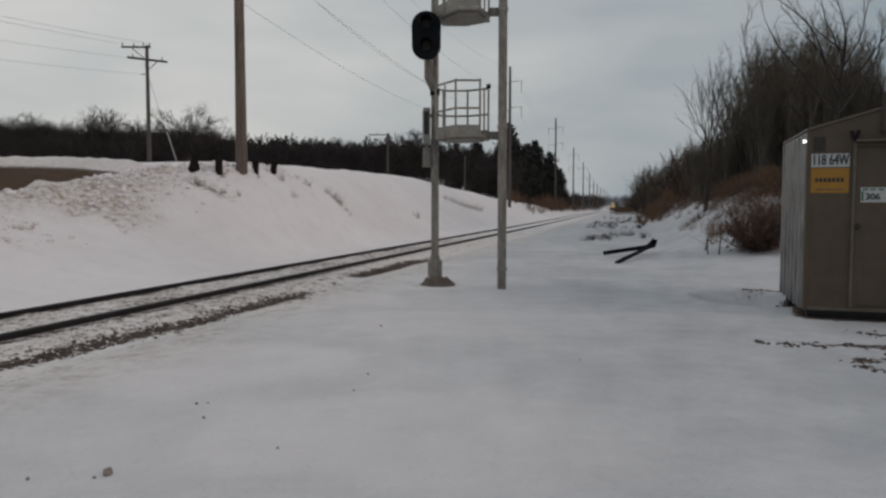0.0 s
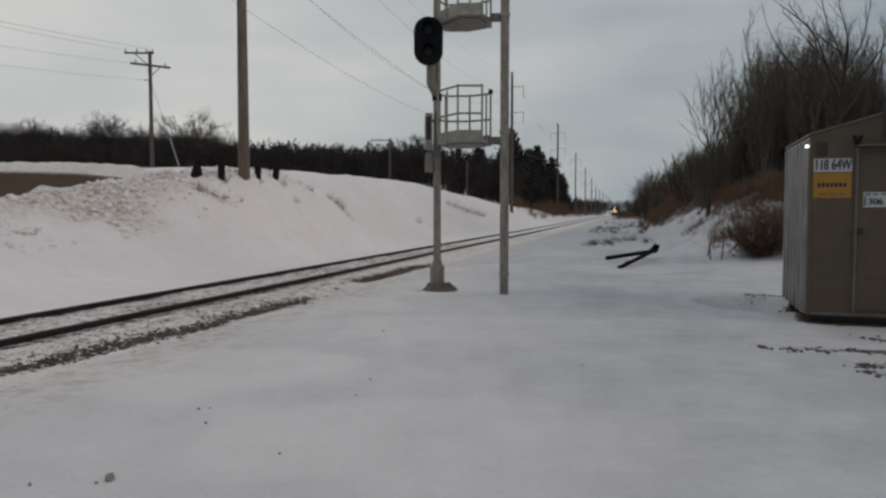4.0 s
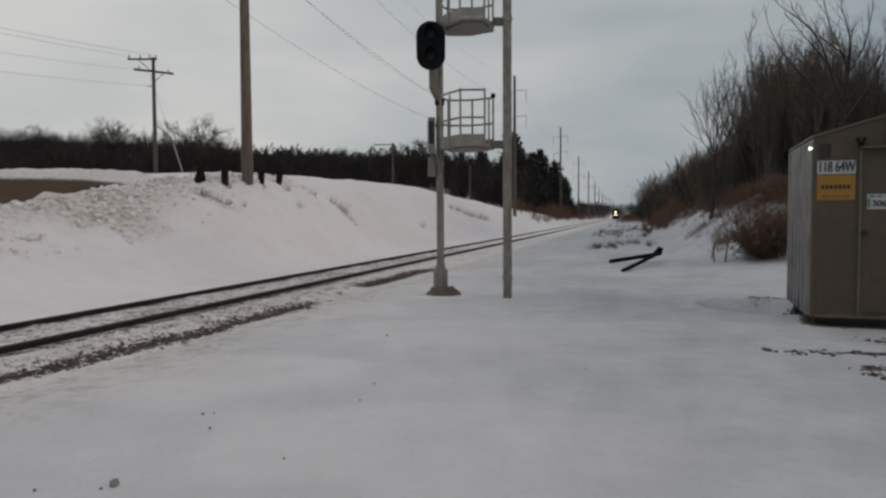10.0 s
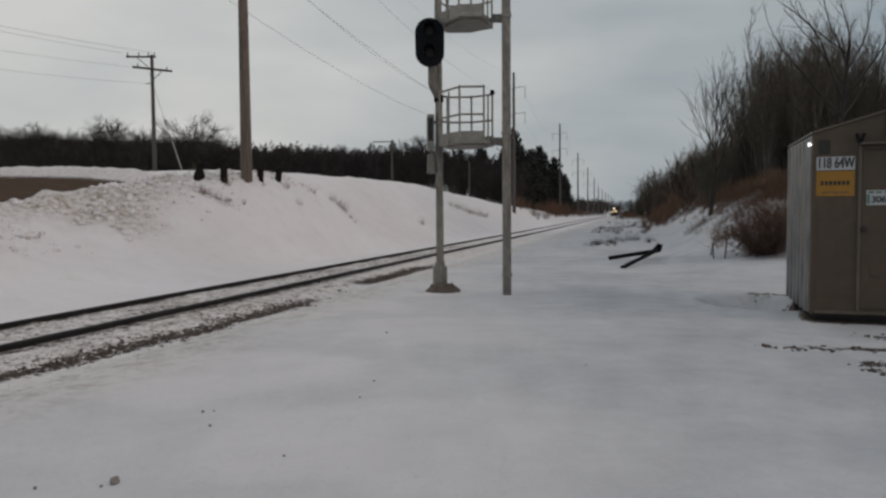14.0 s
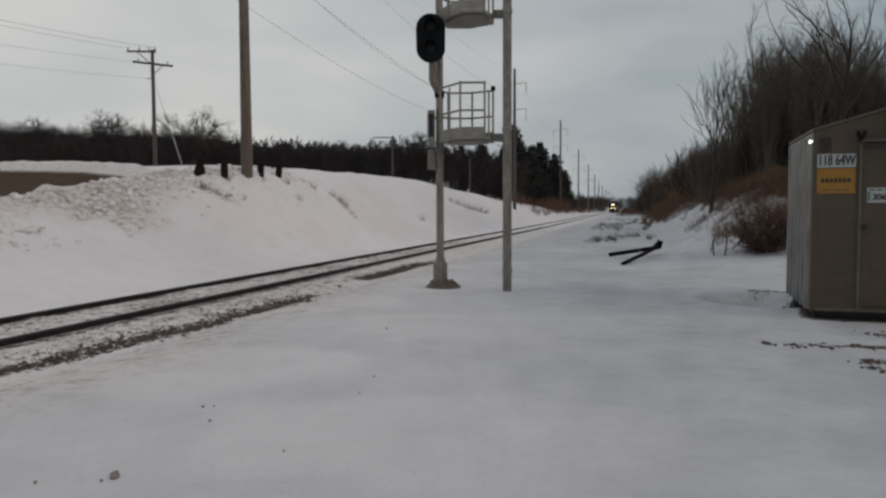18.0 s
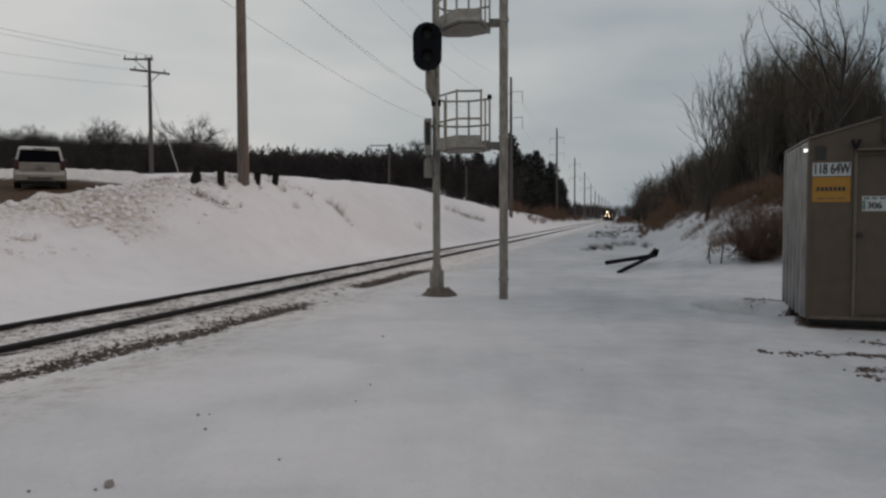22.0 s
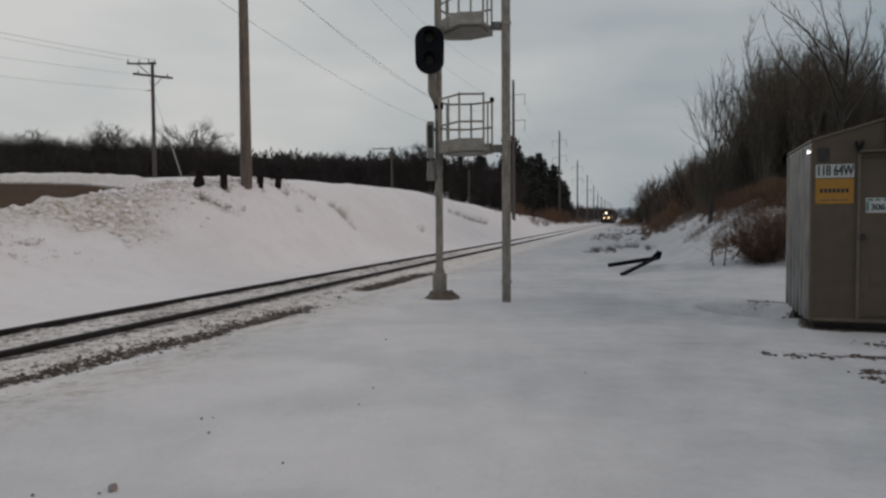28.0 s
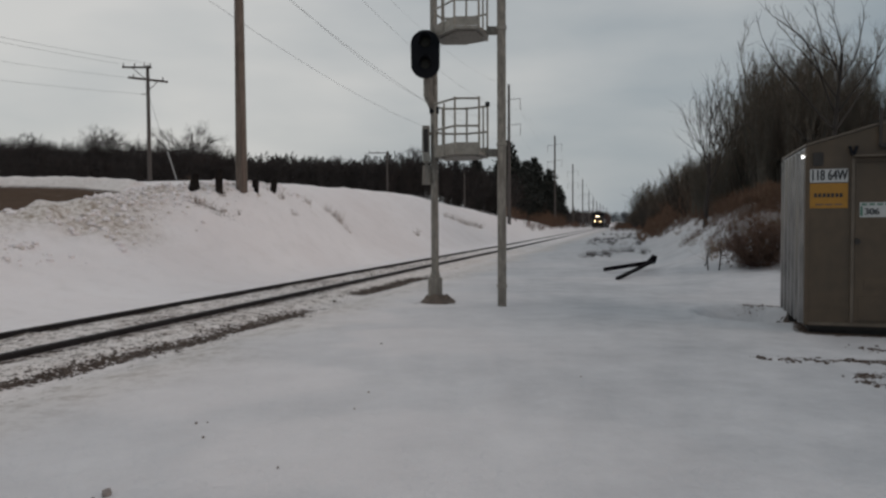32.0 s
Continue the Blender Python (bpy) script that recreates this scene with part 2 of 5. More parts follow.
def box(bm, x0, x1, y0, y1, z0, z1, bevel=0.0):
    r = bmesh.ops.create_cube(bm, size=1, matrix=Matrix.LocRotScale(((x0 + x1) / 2, (y0 + y1) / 2, (z0 + z1) / 2), None, (abs(x1 - x0), abs(y1 - y0), abs(z1 - z0))))
    if bevel:
        es = {e for v in r["verts"] for e in v.link_edges}
        bmesh.ops.bevel(bm, geom=list(es), offset=bevel, segments=2, affect="EDGES", profile=0.6)
    return bm


def bx(*a, **k):
    return box(bmesh.new(), *a, **k)


def rod(bm, a, b, r0, r1=None, sides=8, caps=True):
    a, b = Vector(a), Vector(b)
    d = b - a
    m = Matrix.Translation((a + b) / 2) @ d.to_track_quat("Z", "Y").to_matrix().to_4x4()
    bmesh.ops.create_cone(bm, cap_ends=caps, segments=sides, radius1=r0, radius2=r0 if r1 is None else r1, depth=d.length, matrix=m)
    return bm


def rd(*a, **k):
    return rod(bmesh.new(), *a, **k)


def slab(points, y0, y1, axis="y"):
    """A polygon of (a, b) pairs pushed through a thickness: in the x-z plane along y, the y-z plane along x, or the x-y plane along z."""
    bm = bmesh.new()
    put = {"y": lambda a, b, c: (a, c, b), "x": lambda a, b, c: (c, a, b), "z": lambda a, b, c: (a, b, c)}[axis]
    f0 = [bm.verts.new(put(a, b, y0)) for a, b in points]
    f1 = [bm.verts.new(put(a, b, y1)) for a, b in points]
    bm.faces.new(f0), bm.faces.new(f1[::-1])
    for i in range(len(points)):
        j = (i + 1) % len(points)
        bm.faces.new((f0[i], f1[i], f1[j], f0[j]))
    bmesh.ops.recalc_face_normals(bm, faces=bm.faces)
    return bm


def lettering(text, size, material, name="lettering"):
    cu = bpy.data.curves.new(name, "FONT")
    cu.body, cu.size, cu.align_x, cu.align_y, cu.extrude = text, size, "CENTER", "CENTER", 0.002
    tmp = bpy.data.objects.new(name, cu)
    me = bpy.data.meshes.new_from_object(tmp)
    bpy.data.objects.remove(tmp)
    bm = bmesh.new()
    bm.from_mesh(me)
    one = list(bm.faces)
    for k, dx in enumerate((-0.03, 0.03)):
        twin = bmesh.ops.duplicate(bm, geom=one + list({v for f in one for v in f.verts}) + list({e for f in one for e in f.edges}))["geom"]
        bmesh.ops.translate(bm, verts=[g for g in twin if isinstance(g, bmesh.types.BMVert)], vec=(dx * size, 0, 0.0004 * (k + 1)))
    bm.to_mesh(me)
    bm.free()
    me.materials.clear()
    me.materials.append(material)
    return me


def from_arrays(name, verts, faces, material, smooth=False):
    me = bpy.data.meshes.new(name)
    verts, faces = np.asarray(verts, np.float32), np.asarray(faces, np.int32)
    k = faces.shape[1]
    me.vertices.add(len(verts))
    me.vertices.foreach_set("co", verts.ravel())
    me.loops.add(faces.size)
    me.loops.foreach_set("vertex_index", faces.ravel())
    me.polygons.add(len(faces))
    me.polygons.foreach_set("loop_start", np.arange(0, faces.size, k, dtype=np.int32))
    me.polygons.foreach_set("loop_total", np.full(len(faces), k, np.int32))
    if smooth:
        me.polygons.foreach_set("use_smooth", np.ones(len(faces), bool))
    me.update(calc_edges=True)
    me.validate()
    me.materials.append(material)
    return me


# ---- the lie of the land ----
def track_x(y):
    u = np.clip((np.asarray(y, float) - 30) / 100, 0, 1)
    bend = 100 * (u ** 3 - u ** 4 / 2) + np.maximum(np.asarray(y, float) - 130, 0)
    return -8.78 + 0.265 * np.asarray(y, float) - 0.0143 * bend


def grade(y):
    """The line drops gently in the distance."""
    u = np.clip((np.asarray(y, float) - 150) / 200, 0, 1)
    return -1.1 * u * u * (3 - 2 * u)


def track_n(x, y):
    """Metres to the left of the track's centre line."""
    return (track_x(y) - x) * 0.967


def step(v, a, b):
    u = np.clip((v - a) / (b - a), 0, 1)
    return u * u * (3 - 2 * u)


def lattice(ix, iy, seed):
    h = np.sin(ix * 127.1 + iy * 311.7 + seed * 74.7) * 43758.5453
    return h - np.floor(h)


def bumps(x, y, scale, seed=0, octaves=3):
    total, amp, norm = 0.0, 1.0, 0.0
    for o in range(octaves):
        u, v = x / scale, y / scale
        iu, iv = np.floor(u), np.floor(v)
        fu, fv = u - iu, v - iv
        fu, fv = fu * fu * (3 - 2 * fu), fv * fv * (3 - 2 * fv)
        a, b = lattice(iu, iv, seed + o), lattice(iu + 1, iv, seed + o)
        c, d = lattice(iu, iv + 1, seed + o), lattice(iu + 1, iv + 1, seed + o)
        total = total + amp * ((a + (b - a) * fu) * (1 - fv) + (c + (d - c) * fu) * fv - 0.5)
        norm += amp
        amp, scale = amp * 0.5, scale * 0.5
    return 2 * total / norm


# the car's way along the mud road: seconds and place of its rear axle's middle
DRIVE = ((-2, -120, -50), (8, -70, -22), (14, -40, -6), (17, -26.5, 6.2), (18.2, -21.6, 11.8), (19.2, -18.9, 17.3), (20.0, -17.2, 21.6), (20.6, -17.03, 25.0), (21.0, -16.84, 27.18), (21.4, -16.94, 29.25), (21.8, -17.4, 31.4),
         (22.2, -18.46, 33.7), (22.6, -19.82, 35.8), (23.0, -21.32, 37.5), (23.4, -23.2, 39.3), (24.2, -28.6, 43.2), (26, -39.0, 47.5), (29, -57, 53), (34, -90, 60))


def drive_at(t):
    """A smooth course through DRIVE."""
    k = max(1, min(len(DRIVE) - 3, next((i for i in range(len(DRIVE) - 1) if DRIVE[i + 1][0] > t), len(DRIVE) - 2)))
    (t0, *p0), (t1, *p1), (t2, *p2), (t3, *p3) = DRIVE[k - 1:k + 3]
    u = (t - t1) / (t2 - t1)
    p0, p1, p2, p3 = (np.array(p, float) for p in (p0, p1, p2, p3))
    m1, m2 = (p2 - p0) / (t2 - t0) * (t2 - t1), (p3 - p1) / (t3 - t1) * (t2 - t1)
    return (2 * u ** 3 - 3 * u ** 2 + 1) * p1 + (u ** 3 - 2 * u ** 2 + u) * m1 + (3 * u ** 2 - 2 * u ** 3) * p2 + (u ** 3 - u ** 2) * m2


ROAD_LINE = np.array([drive_at(t) for t in np.arange(0, 32, 0.15)])


def road_gap(x, y):
    x, y = np.asarray(x, float), np.asarray(y, float)
    best = np.full(np.broadcast(x, y).shape, 1e9)
    near = (x < 0) & (x > -125) & (y > -60) & (y < 75)
    px, py = np.broadcast_to(x, best.shape)[near], np.broadcast_to(y, best.shape)[near]
    d = np.full(px.shape, 1e9)
    if not px.size:
        return best
    if px.size < 50:
        a, s = ROAD_LINE[:-1], np.diff(ROAD_LINE, axis=0)
        q = np.stack([px, py], 1)[:, None] - a
        u = np.clip((q * s).sum(2) / (s * s).sum(1), 0, 1)
        best[near] = np.sqrt(((q - u[..., None] * s) ** 2).sum(2).min(1))
        return best
    for a, b in zip(ROAD_LINE[:-1], ROAD_LINE[1:]):
        s = b - a
        u = np.clip(((px - a[0]) * s[0] + (py - a[1]) * s[1]) / (s @ s), 0, 1)
        d = np.minimum(d, (px - a[0] - u * s[0]) ** 2 + (py - a[1] - u * s[1]) ** 2)
    best[near] = np.sqrt(d)
    return best


def road_half(y):
    return np.interp(y, [16, 26, 33, 40, 60], [4.2, 4.3, 3.2, 3.0, 2.9])


def road_z(y):
    return np.interp(y, [-60, 0, 12, 27, 31, 33, 36, 41, 48, 70], [-0.1, 0.5, 1.2, 2.40, 2.68, 2.82, 3.12, 3.6, 4.05, 4.6])


def land(x, y, rough=True):
    x, y = np.asarray(x, float), np.asarray(y, float)
    n = track_n(x, y)
    # beside the track, on the camera's side
    z = -0.12 + 0 * n
    bed = np.interp(n, [-2.9, -2.35, -1.9, -1.45, -0.95, -0.72, -0.62, 0.62, 0.72, 1.4, 2.4], [0, -0.07, -0.10, -0.02, 0.0, 0.0, 0.035, 0.035, 0.0, 0.03, 0.02])
    z = z + bed
    # cut bank and field on the far side
    crest = np.interp(y, [-60, -20, 0, 10, 18, 22, 24, 27, 31, 36, 44, 52, 62, 74, 89, 118, 161, 220, 400], [0.2, 0.4, 0.7, 1.0, 1.6, 2.03, 2.31, 2.85, 3.15, 3.46, 3.68, 3.72, 3.45, 3.05, 2.5, 2.0, 0.9, 0.5, 0.2])
    top_n = np.interp(y, [0, 18, 24, 27, 31, 37, 60, 160], [9, 8.5, 6.3, 5.7, 6.2, 8.2, 8.2, 10])
    back = np.interp(y, [24, 36], [6, 15])
    face = np.clip((n - 2.2) / (top_n - 2.2), 0, 1)
    face = np.where(face < 1, 0.35 * face + 0.65 * face * face * (3 - 2 * face), 1)
    field = np.interp(y, [-60, 0, 12, 27, 33, 41, 55, 75, 110, 200, 500], [0.1, 0.6, 1.35, 2.45, 2.95, 3.7, 4.75, 4.9, 4.3, 2.8, 1.5])
    left = (crest + 0.12) * face + (field - crest) * step(n, top_n, top_n + back)
    z = z + np.where(n > 2.2, left, 0)
    # wooded bank on the camera's side
    rise = np.interp(y, [16, 22, 32, 60, 120, 220, 500], [0, 0.35, 2.75, 2.75, 2.3, 0.8, 0.3])
    z = z + rise * step(-n, 8.8, 14.4) + 0.05 * step(-n, 16, 40) * np.interp(y, [0, 20], [0, 1])
    # wooded hill behind the field
    z = z + step(y, 108, 165) * (1 - step(y, 220, 320)) * np.interp(n, [14, 35, 54, 130], [0, 2.6, 5.2, 7.6])
    # hollow scoured beside the shed, with a low lip round it
    scour = np.hypot((x - 5.6) / 0.95, (y - 13.3) / 1.25)
    z = z - 0.34 * (1 - step(scour, 0.66, 1.0)) + 0.05 * np.exp(-((scour - 1.12) / 0.16) ** 2)
    # low swell under the thrown timbers, and the bank's foot
    z = z + 0.22 * np.exp(-((x - 8.3) / 1.9) ** 2 - ((y - 25.6) / 2.2) ** 2)
    far = step(np.hypot(x, y), 260, 700)
    z = z * (1 - far) - 0.2 * far + grade(y) * (1 - step(np.hypot(x, y), 700, 1100))
    if rough:
        calm = step(np.abs(n), 1.9, 3.6) * (1 - step(np.hypot(x, y), 150, 260))
        z = z + calm * (0.05 * bumps(x, y, 3.1, 1, 3) + 0.10 * bumps(x, y, 9.0, 5, 2) * step(np.hypot(x, y - 8), 4, 16))
        z = z + 0.035 * bumps(x, y, 0.7, 9, 2) * (np.abs(n) < 0.66) + 0.03 * bumps(x, y, 0.5, 17, 2) * step(-n, 0.9, 1.3) * (1 - step(-n, 2.6, 3.0))
        z = z + step(n, 2.6, 4.0) * (1 - step(n, 12, 18)) * (1 - step(y, 45, 70)) * (0.05 * bumps(x, y, 0.9, 24, 3) + 0.05 * np.maximum(bumps(x, y, 0.45, 27, 2) - 0.2, 0))
        plowed = step(n, 3.5, 7.5) * (1 - step(y, 29, 33)) * step(y, 4, 10) * (1 - step(n, 16, 24))
        z = z + plowed * (0.26 * bumps(x, y, 1.0, 21, 4) + 0.30 * np.abs(bumps(x, y, 0.55, 33, 2)) ** 1.3)
    gap = road_gap(x, y)
    half = road_half(y)
    on = 1 - step(gap, half - 0.2, half + 0.9)
    z = z * (1 - on) + (road_z(y) - 0.05) * on
    # ploughed ridge along the far edge of the road
    outer = np.interp(y, [20, 36, 40, 60], [0, 0.0, 1, 1]) * (n > 17)
    ridge = np.exp(-((gap - half - 1.7) / 0.8) ** 2) * outer * (0.5 + (0.14 * bumps(x, y, 1.1, 41, 4) if rough else 0))
    return z + np.where(n > 17, ridge, 0)


def ground_z(x, y, rough=True):
    return float(land(np.array([float(x)]), np.array([float(y)]), rough)[0])


def spaced(stops):
    out = []
    for (a, b, s) in stops:
        k = max(1, round((b - a) / s))
        out += list(np.linspace(a, b, k, endpoint=False))
    return np.array(out + [stops[-1][1]])


# thawed streaks before the shed: place and half-lengths
THAWED = ((3.95, 9.05, 0.07, 0.07), (4.24, 9.03, 0.11, 0.12), (4.6, 9.0, 0.16, 0.13), (5.08, 8.95, 0.26, 0.15), (5.6, 8.9, 0.3, 0.14), (5.8, 9.85, 0.22, 0.16), (4.68, 8.05, 0.17, 0.14), (4.52, 7.72, 0.12, 0.12), (5.1, 8.1, 0.2, 0.14))


def strip_n(y):
    """How far from the track's middle the bare cinder strip runs."""
    return -np.interp(y, [7.5, 8, 11, 14, 17, 19], [1.66, 1.68, 1.88, 1.93, 1.85, 1.77])


def soil_shade_at(x, y):
    """Where the snow has worn or thawed through, plus a painted shadow ring round the shed."""
    n = track_n(x, y)
    worn = 0.66 * np.exp(-((n - strip_n(y) + 0.14 * bumps(x, y, 2.0, 50)) / np.interp(y, [8, 10, 15], [0.17, 0.25, 0.25])) ** 2) * np.interp(y, [3, 8.5, 10.2, 14, 16, 17.6, 18.8, 23.5, 25.5, 60], [0.72, 0.8, 1.0, 1.05, 0.3, 0.35, 1.3, 1.2, 0.3, 0.3]) * (1 - step(y, 34, 60))
    worn += 0.40 * np.exp(-((n + 1.25) / 0.42) ** 2) * (1 - step(y, 16, 26))
    worn += 0.24 * np.exp(-((n + 2.35) / 0.35) ** 2) * (1 - step(y, 14, 24))
    worn += (0.43 + 0.16 * bumps(x, y, 1.6, 57, 2)) * (np.abs(n) < 0.68) * (1 - step(y, 22, 70))
    worn += (0.52 * np.exp(-((n + 0.86) / 0.12) ** 2) + 0.42 * np.exp(-((n - 0.62) / 0.10) ** 2)) * (1 - step(y, 40, 90)) + 0.15 * np.exp(-((n - 0.85) / 0.12) ** 2)
    gap = road_gap(x, y)
    half = road_half(y)
    worn += 0.9 * (1 - step(gap, half, half + 0.7))
    plowed = step(n, 4.5, 8.5) * (1 - step(y, 27, 33)) * (1 - step(gap, 6, 11))
    worn += 0.26 * plowed * (1 + 0.9 * bumps(x, y, 2.2, 44, 2)) + 0.5 * np.exp(-((x + 7.75) / 0.85) ** 2 - ((y - 24.7 - 0.5 * (x + 7.75)) / 0.4) ** 2)
    # thawed strips before the shed
    for px, py, sx, sy in THAWED:
        worn += 0.95 * np.exp(-((x - px) / sx) ** 2 - ((y - py + 0.18 * (x - px) + 0.10 * bumps(x, y, 0.7, 94, 2)) / sy) ** 2) * (0.8 + 0.5 * bumps(x, y, 0.5, 99, 2))
    worn += 0.55 * np.exp(-((x + 0.15) / 0.7) ** 2 - ((y - 15.45) / 0.3) ** 2)
    # leaf litter under the thicket
    worn += (0.5 + 0.5 * bumps(x, y, 2.4, 63, 3)) * step(-n, 13.6, 16.0) * step(y, 26, 34) * (1 - step(y, 120, 180))
    worn += (0.50 + 0.5 * bumps(x, y, 1.3, 64, 3)) * step(-n, 10.9, 13.4) * step(y, 24, 32) * (1 - step(y, 60, 90))
    worn += 0.8 * np.exp(-((y - 14.5) / 0.3) ** 2 - ((x - 6.3) / 0.45) ** 2)
    # mud-coloured ring painted round the shed in place of the shadow at its foot
    u, v = (x - 5.53) * 0.953 - (y - 11.2) * 0.304, (x - 5.53) * 0.304 + (y - 11.2) * 0.953
    away = np.hypot(np.maximum(np.maximum(-u, u - 2.5), 0), np.maximum(np.maximum(-v, v - 2.6), 0))
    worn += 0.85 * (1 - step(away, 0.02, 0.2))
    return np.clip(worn, 0, 1)


def build_ground():
    xs = spaced([(-2500, -600, 380), (-600, -150, 45), (-150, -60, 6), (-60, -28, 1.3), (-28, -20, 0.4), (-20, -8, 0.16), (-8, 8, 0.13), (8, 24, 0.4), (24, 70, 2.0), (70, 200, 8), (200, 700, 50), (700, 2500, 360)])
    ys = spaced([(-2500, -500, 400), (-500, -60, 40), (-60, -6, 3), (-6, 3, 0.6), (3, 30, 0.14), (30, 44, 0.28), (44, 80, 0.6), (80, 220, 2.2), (220, 600, 20), (600, 3200, 260)])
    gx, gy = np.meshgrid(xs, ys)
    gz = land(gx.ravel(), gy.ravel()).reshape(gx.shape)
    nx, ny = len(xs), len(ys)
    idx = np.arange(nx * ny).reshape(ny, nx)
    faces = np.stack([idx[:-1, :-1], idx[:-1, 1:], idx[1:, 1:], idx[1:, :-1]], -1).reshape(-1, 4)
    me = from_arrays("ground", np.stack([gx, gy, gz], -1).reshape(-1, 3), faces, M_SNOW, True)
    a = me.attributes.new("trodden_shade", "FLOAT", "POINT")
    fx, fy = gx.ravel(), gy.ravel()
    fn = track_n(fx, fy)
    # packed snow on the near side; stronger rightwards as painted shade of woods and shed
    a.data.foreach_set("value", (step(-fn + 0.8 * bumps(fx, fy, 2.5, 71, 3), 1.3, 3.0) * (1 - 0.25 * step(fy, 40, 100)) * (0.56 + 0.44 * step(fx + 1.5 * bumps(fx, fy, 4.0, 73, 3), -2.0, 4.5)) * (1 - (0.42 - 0.26 * step(fx, -1.0, 1.2)) * step(bumps(fx, fy, 2.7, 75, 3), 0.02, 0.22))).astype(np.float32))
    a = me.attributes.new("grime", "FLOAT", "POINT")
    gap = road_gap(fx, fy)
    dirty = (0.95 + 0.7 * bumps(fx, fy, 2.6, 93, 3)) * step(fn + 1.5 * bumps(fx, fy, 3.0, 91, 3), 4.6, 7.6) * (1 - step(fy, 29, 34)) * (1 - step(gap, 7, 12)) + 0.6 * (1 - step(gap, 3.5, 7.0)) * (fn > 15) + 0.55 * np.exp(-((fn + 2.5 + 0.6 * bumps(fx, fy, 1.5, 97, 3)) / 0.8) ** 2) + 0.55 * step(fn, -1.9, -1.5) * (1 - step(fn, 0.7, 1.0)) * (1 - step(fy, 30, 70))
    a.data.foreach_set("value", np.clip(dirty, 0, 1).astype(np.float32))
    a = me.attributes.new("soil_shade", "FLOAT", "POINT")
    a.data.foreach_set("value", soil_shade_at(gx.ravel(), gy.ravel()).astype(np.float32))
    tagged(new("ground", me), "snow-covered ground with a cut bank and worn patches", "ground", kind="structure")


build_ground()


def build_road():
    """Thawed mud road with two wheel tracks, bending uphill."""
    us = np.linspace(-1.0, 1.0, 17)
    line = np.array([drive_at(t) for t in np.arange(2, 31, 0.1)])
    d = np.gradient(line, axis=0)
    d /= np.linalg.norm(d, axis=1)[:, None]
    v = []
    for (px, py), (dx, dy) in zip(line, d):
        for f_ in us:
            u = f_ * float(road_half(py))
            x, y = px + dy * u, py - dx * u
            rut = -0.035 * (np.exp(-((abs(u) - 0.85) / 0.28) ** 2)) + 0.03 * bumps(np.array([x]), np.array([y]), 0.8, 61, 2)[0]
            v.append((x, y, road_z(y) + rut - 0.12 * step(abs(f_), 0.85, 1.0)))
    k = len(us)
    idx = np.arange(len(v)).reshape(-1, k)
    f = np.stack([idx[:-1, :-1], idx[:-1, 1:], idx[1:, 1:], idx[1:, :-1]], -1).reshape(-1, 4)
    tagged(new("road", from_arrays("road", v, f, M_MUD, True)), "muddy brown gravel road thawed out of the snow", "road", kind="structure")


build_road()


# ---- the railway ----
def build_track():
    track = thing("railway_track", pose(0, 0, -0.026), "single railway track of rusty rails half buried in snow", "railway track", kind="structure")
    prof = [(-0.036, 0.0), (-0.036, -0.035), (-0.010, -0.05), (-0.010, -0.145), (-0.07, -0.158), (-0.07, -0.17), (0.07, -0.17), (0.07, -0.158), (0.010, -0.145), (0.010, -0.05), (0.036, -0.035), (0.036, 0.0), (0.026, 0.006), (-0.026, 0.006)]
    ys = spaced([(-60, 0, 10), (0, 60, 2), (60, 200, 5), (200, 800, 20)])
    for side in (-1, 1):
        v = []
        for y in ys:
            cx = track_x(y) - side * 0.752 / 0.967
            for a, b in prof:
                v.append((cx + a, y, b + float(grade(y))))
        k = len(prof)
        idx = np.arange(len(v)).reshape(-1, k)
        nxt = np.roll(idx, -1, axis=1)
        f = np.stack([idx[:-1], nxt[:-1], nxt[1:], idx[1:]], -1).reshape(-1, 4)
        part("rail", from_arrays("rail", v, f, M_RAIL), M_RAIL, track)
    tie = mesh_of("tie", bx(-1.3, 1.3, -0.11, 0.11, -0.36, -0.172, bevel=0.012), M_TIE)
    y = 2.0
    while y < 64:
        wob = bumps(np.array([y * 3.1]), np.array([0.0]), 1.0, 3, 1)[0]
        part("tie", tie, M_TIE, track, at=pose(float(track_x(y)) + 0.05 * wob, y, 0.012 * wob, 0, 0, -14.8 + 1.2 * wob))
        y += 0.5


def scatter_stones(name, count, place, size, material, label, category, seed, flat=0.6):
    """Loose lumps in one mesh: place(rng) gives x, y."""
    rng = np.random.default_rng(seed)
    ico = bmesh.new()
    bmesh.ops.create_icosphere(ico, subdivisions=1, radius=1)
    base = np.array([v.co[:] for v in ico.verts])
    tri = np.array([[v.index for v in f.verts] for f in ico.faces])
    ico.free()
    pts = place(rng, count)
    zz = land(pts[:, 0], pts[:, 1])
    vs, fs = [], []
    for i, ((x, y), z) in enumerate(zip(pts, zz)):
        s = size[0] + (size[1] - size[0]) * rng.random() ** 2.5
        a = rng.random() * 6.3
        p = base * (1 + 0.8 * (rng.random(base.shape) - 0.5)) * s * np.array([1.2, 0.9, flat])
        c, q = math.cos(a), math.sin(a)
        p = np.stack([p[:, 0] * c - p[:, 1] * q, p[:, 0] * q + p[:, 1] * c, p[:, 2]], 1) + (x, y, z + 0.2 * s)
        vs.append(p), fs.append(tri + i * len(base))
    ob = new(name, from_arrays(name, np.concatenate(vs), np.concatenate(fs), material))
    return tagged(ob, label, category, kind="stuff")


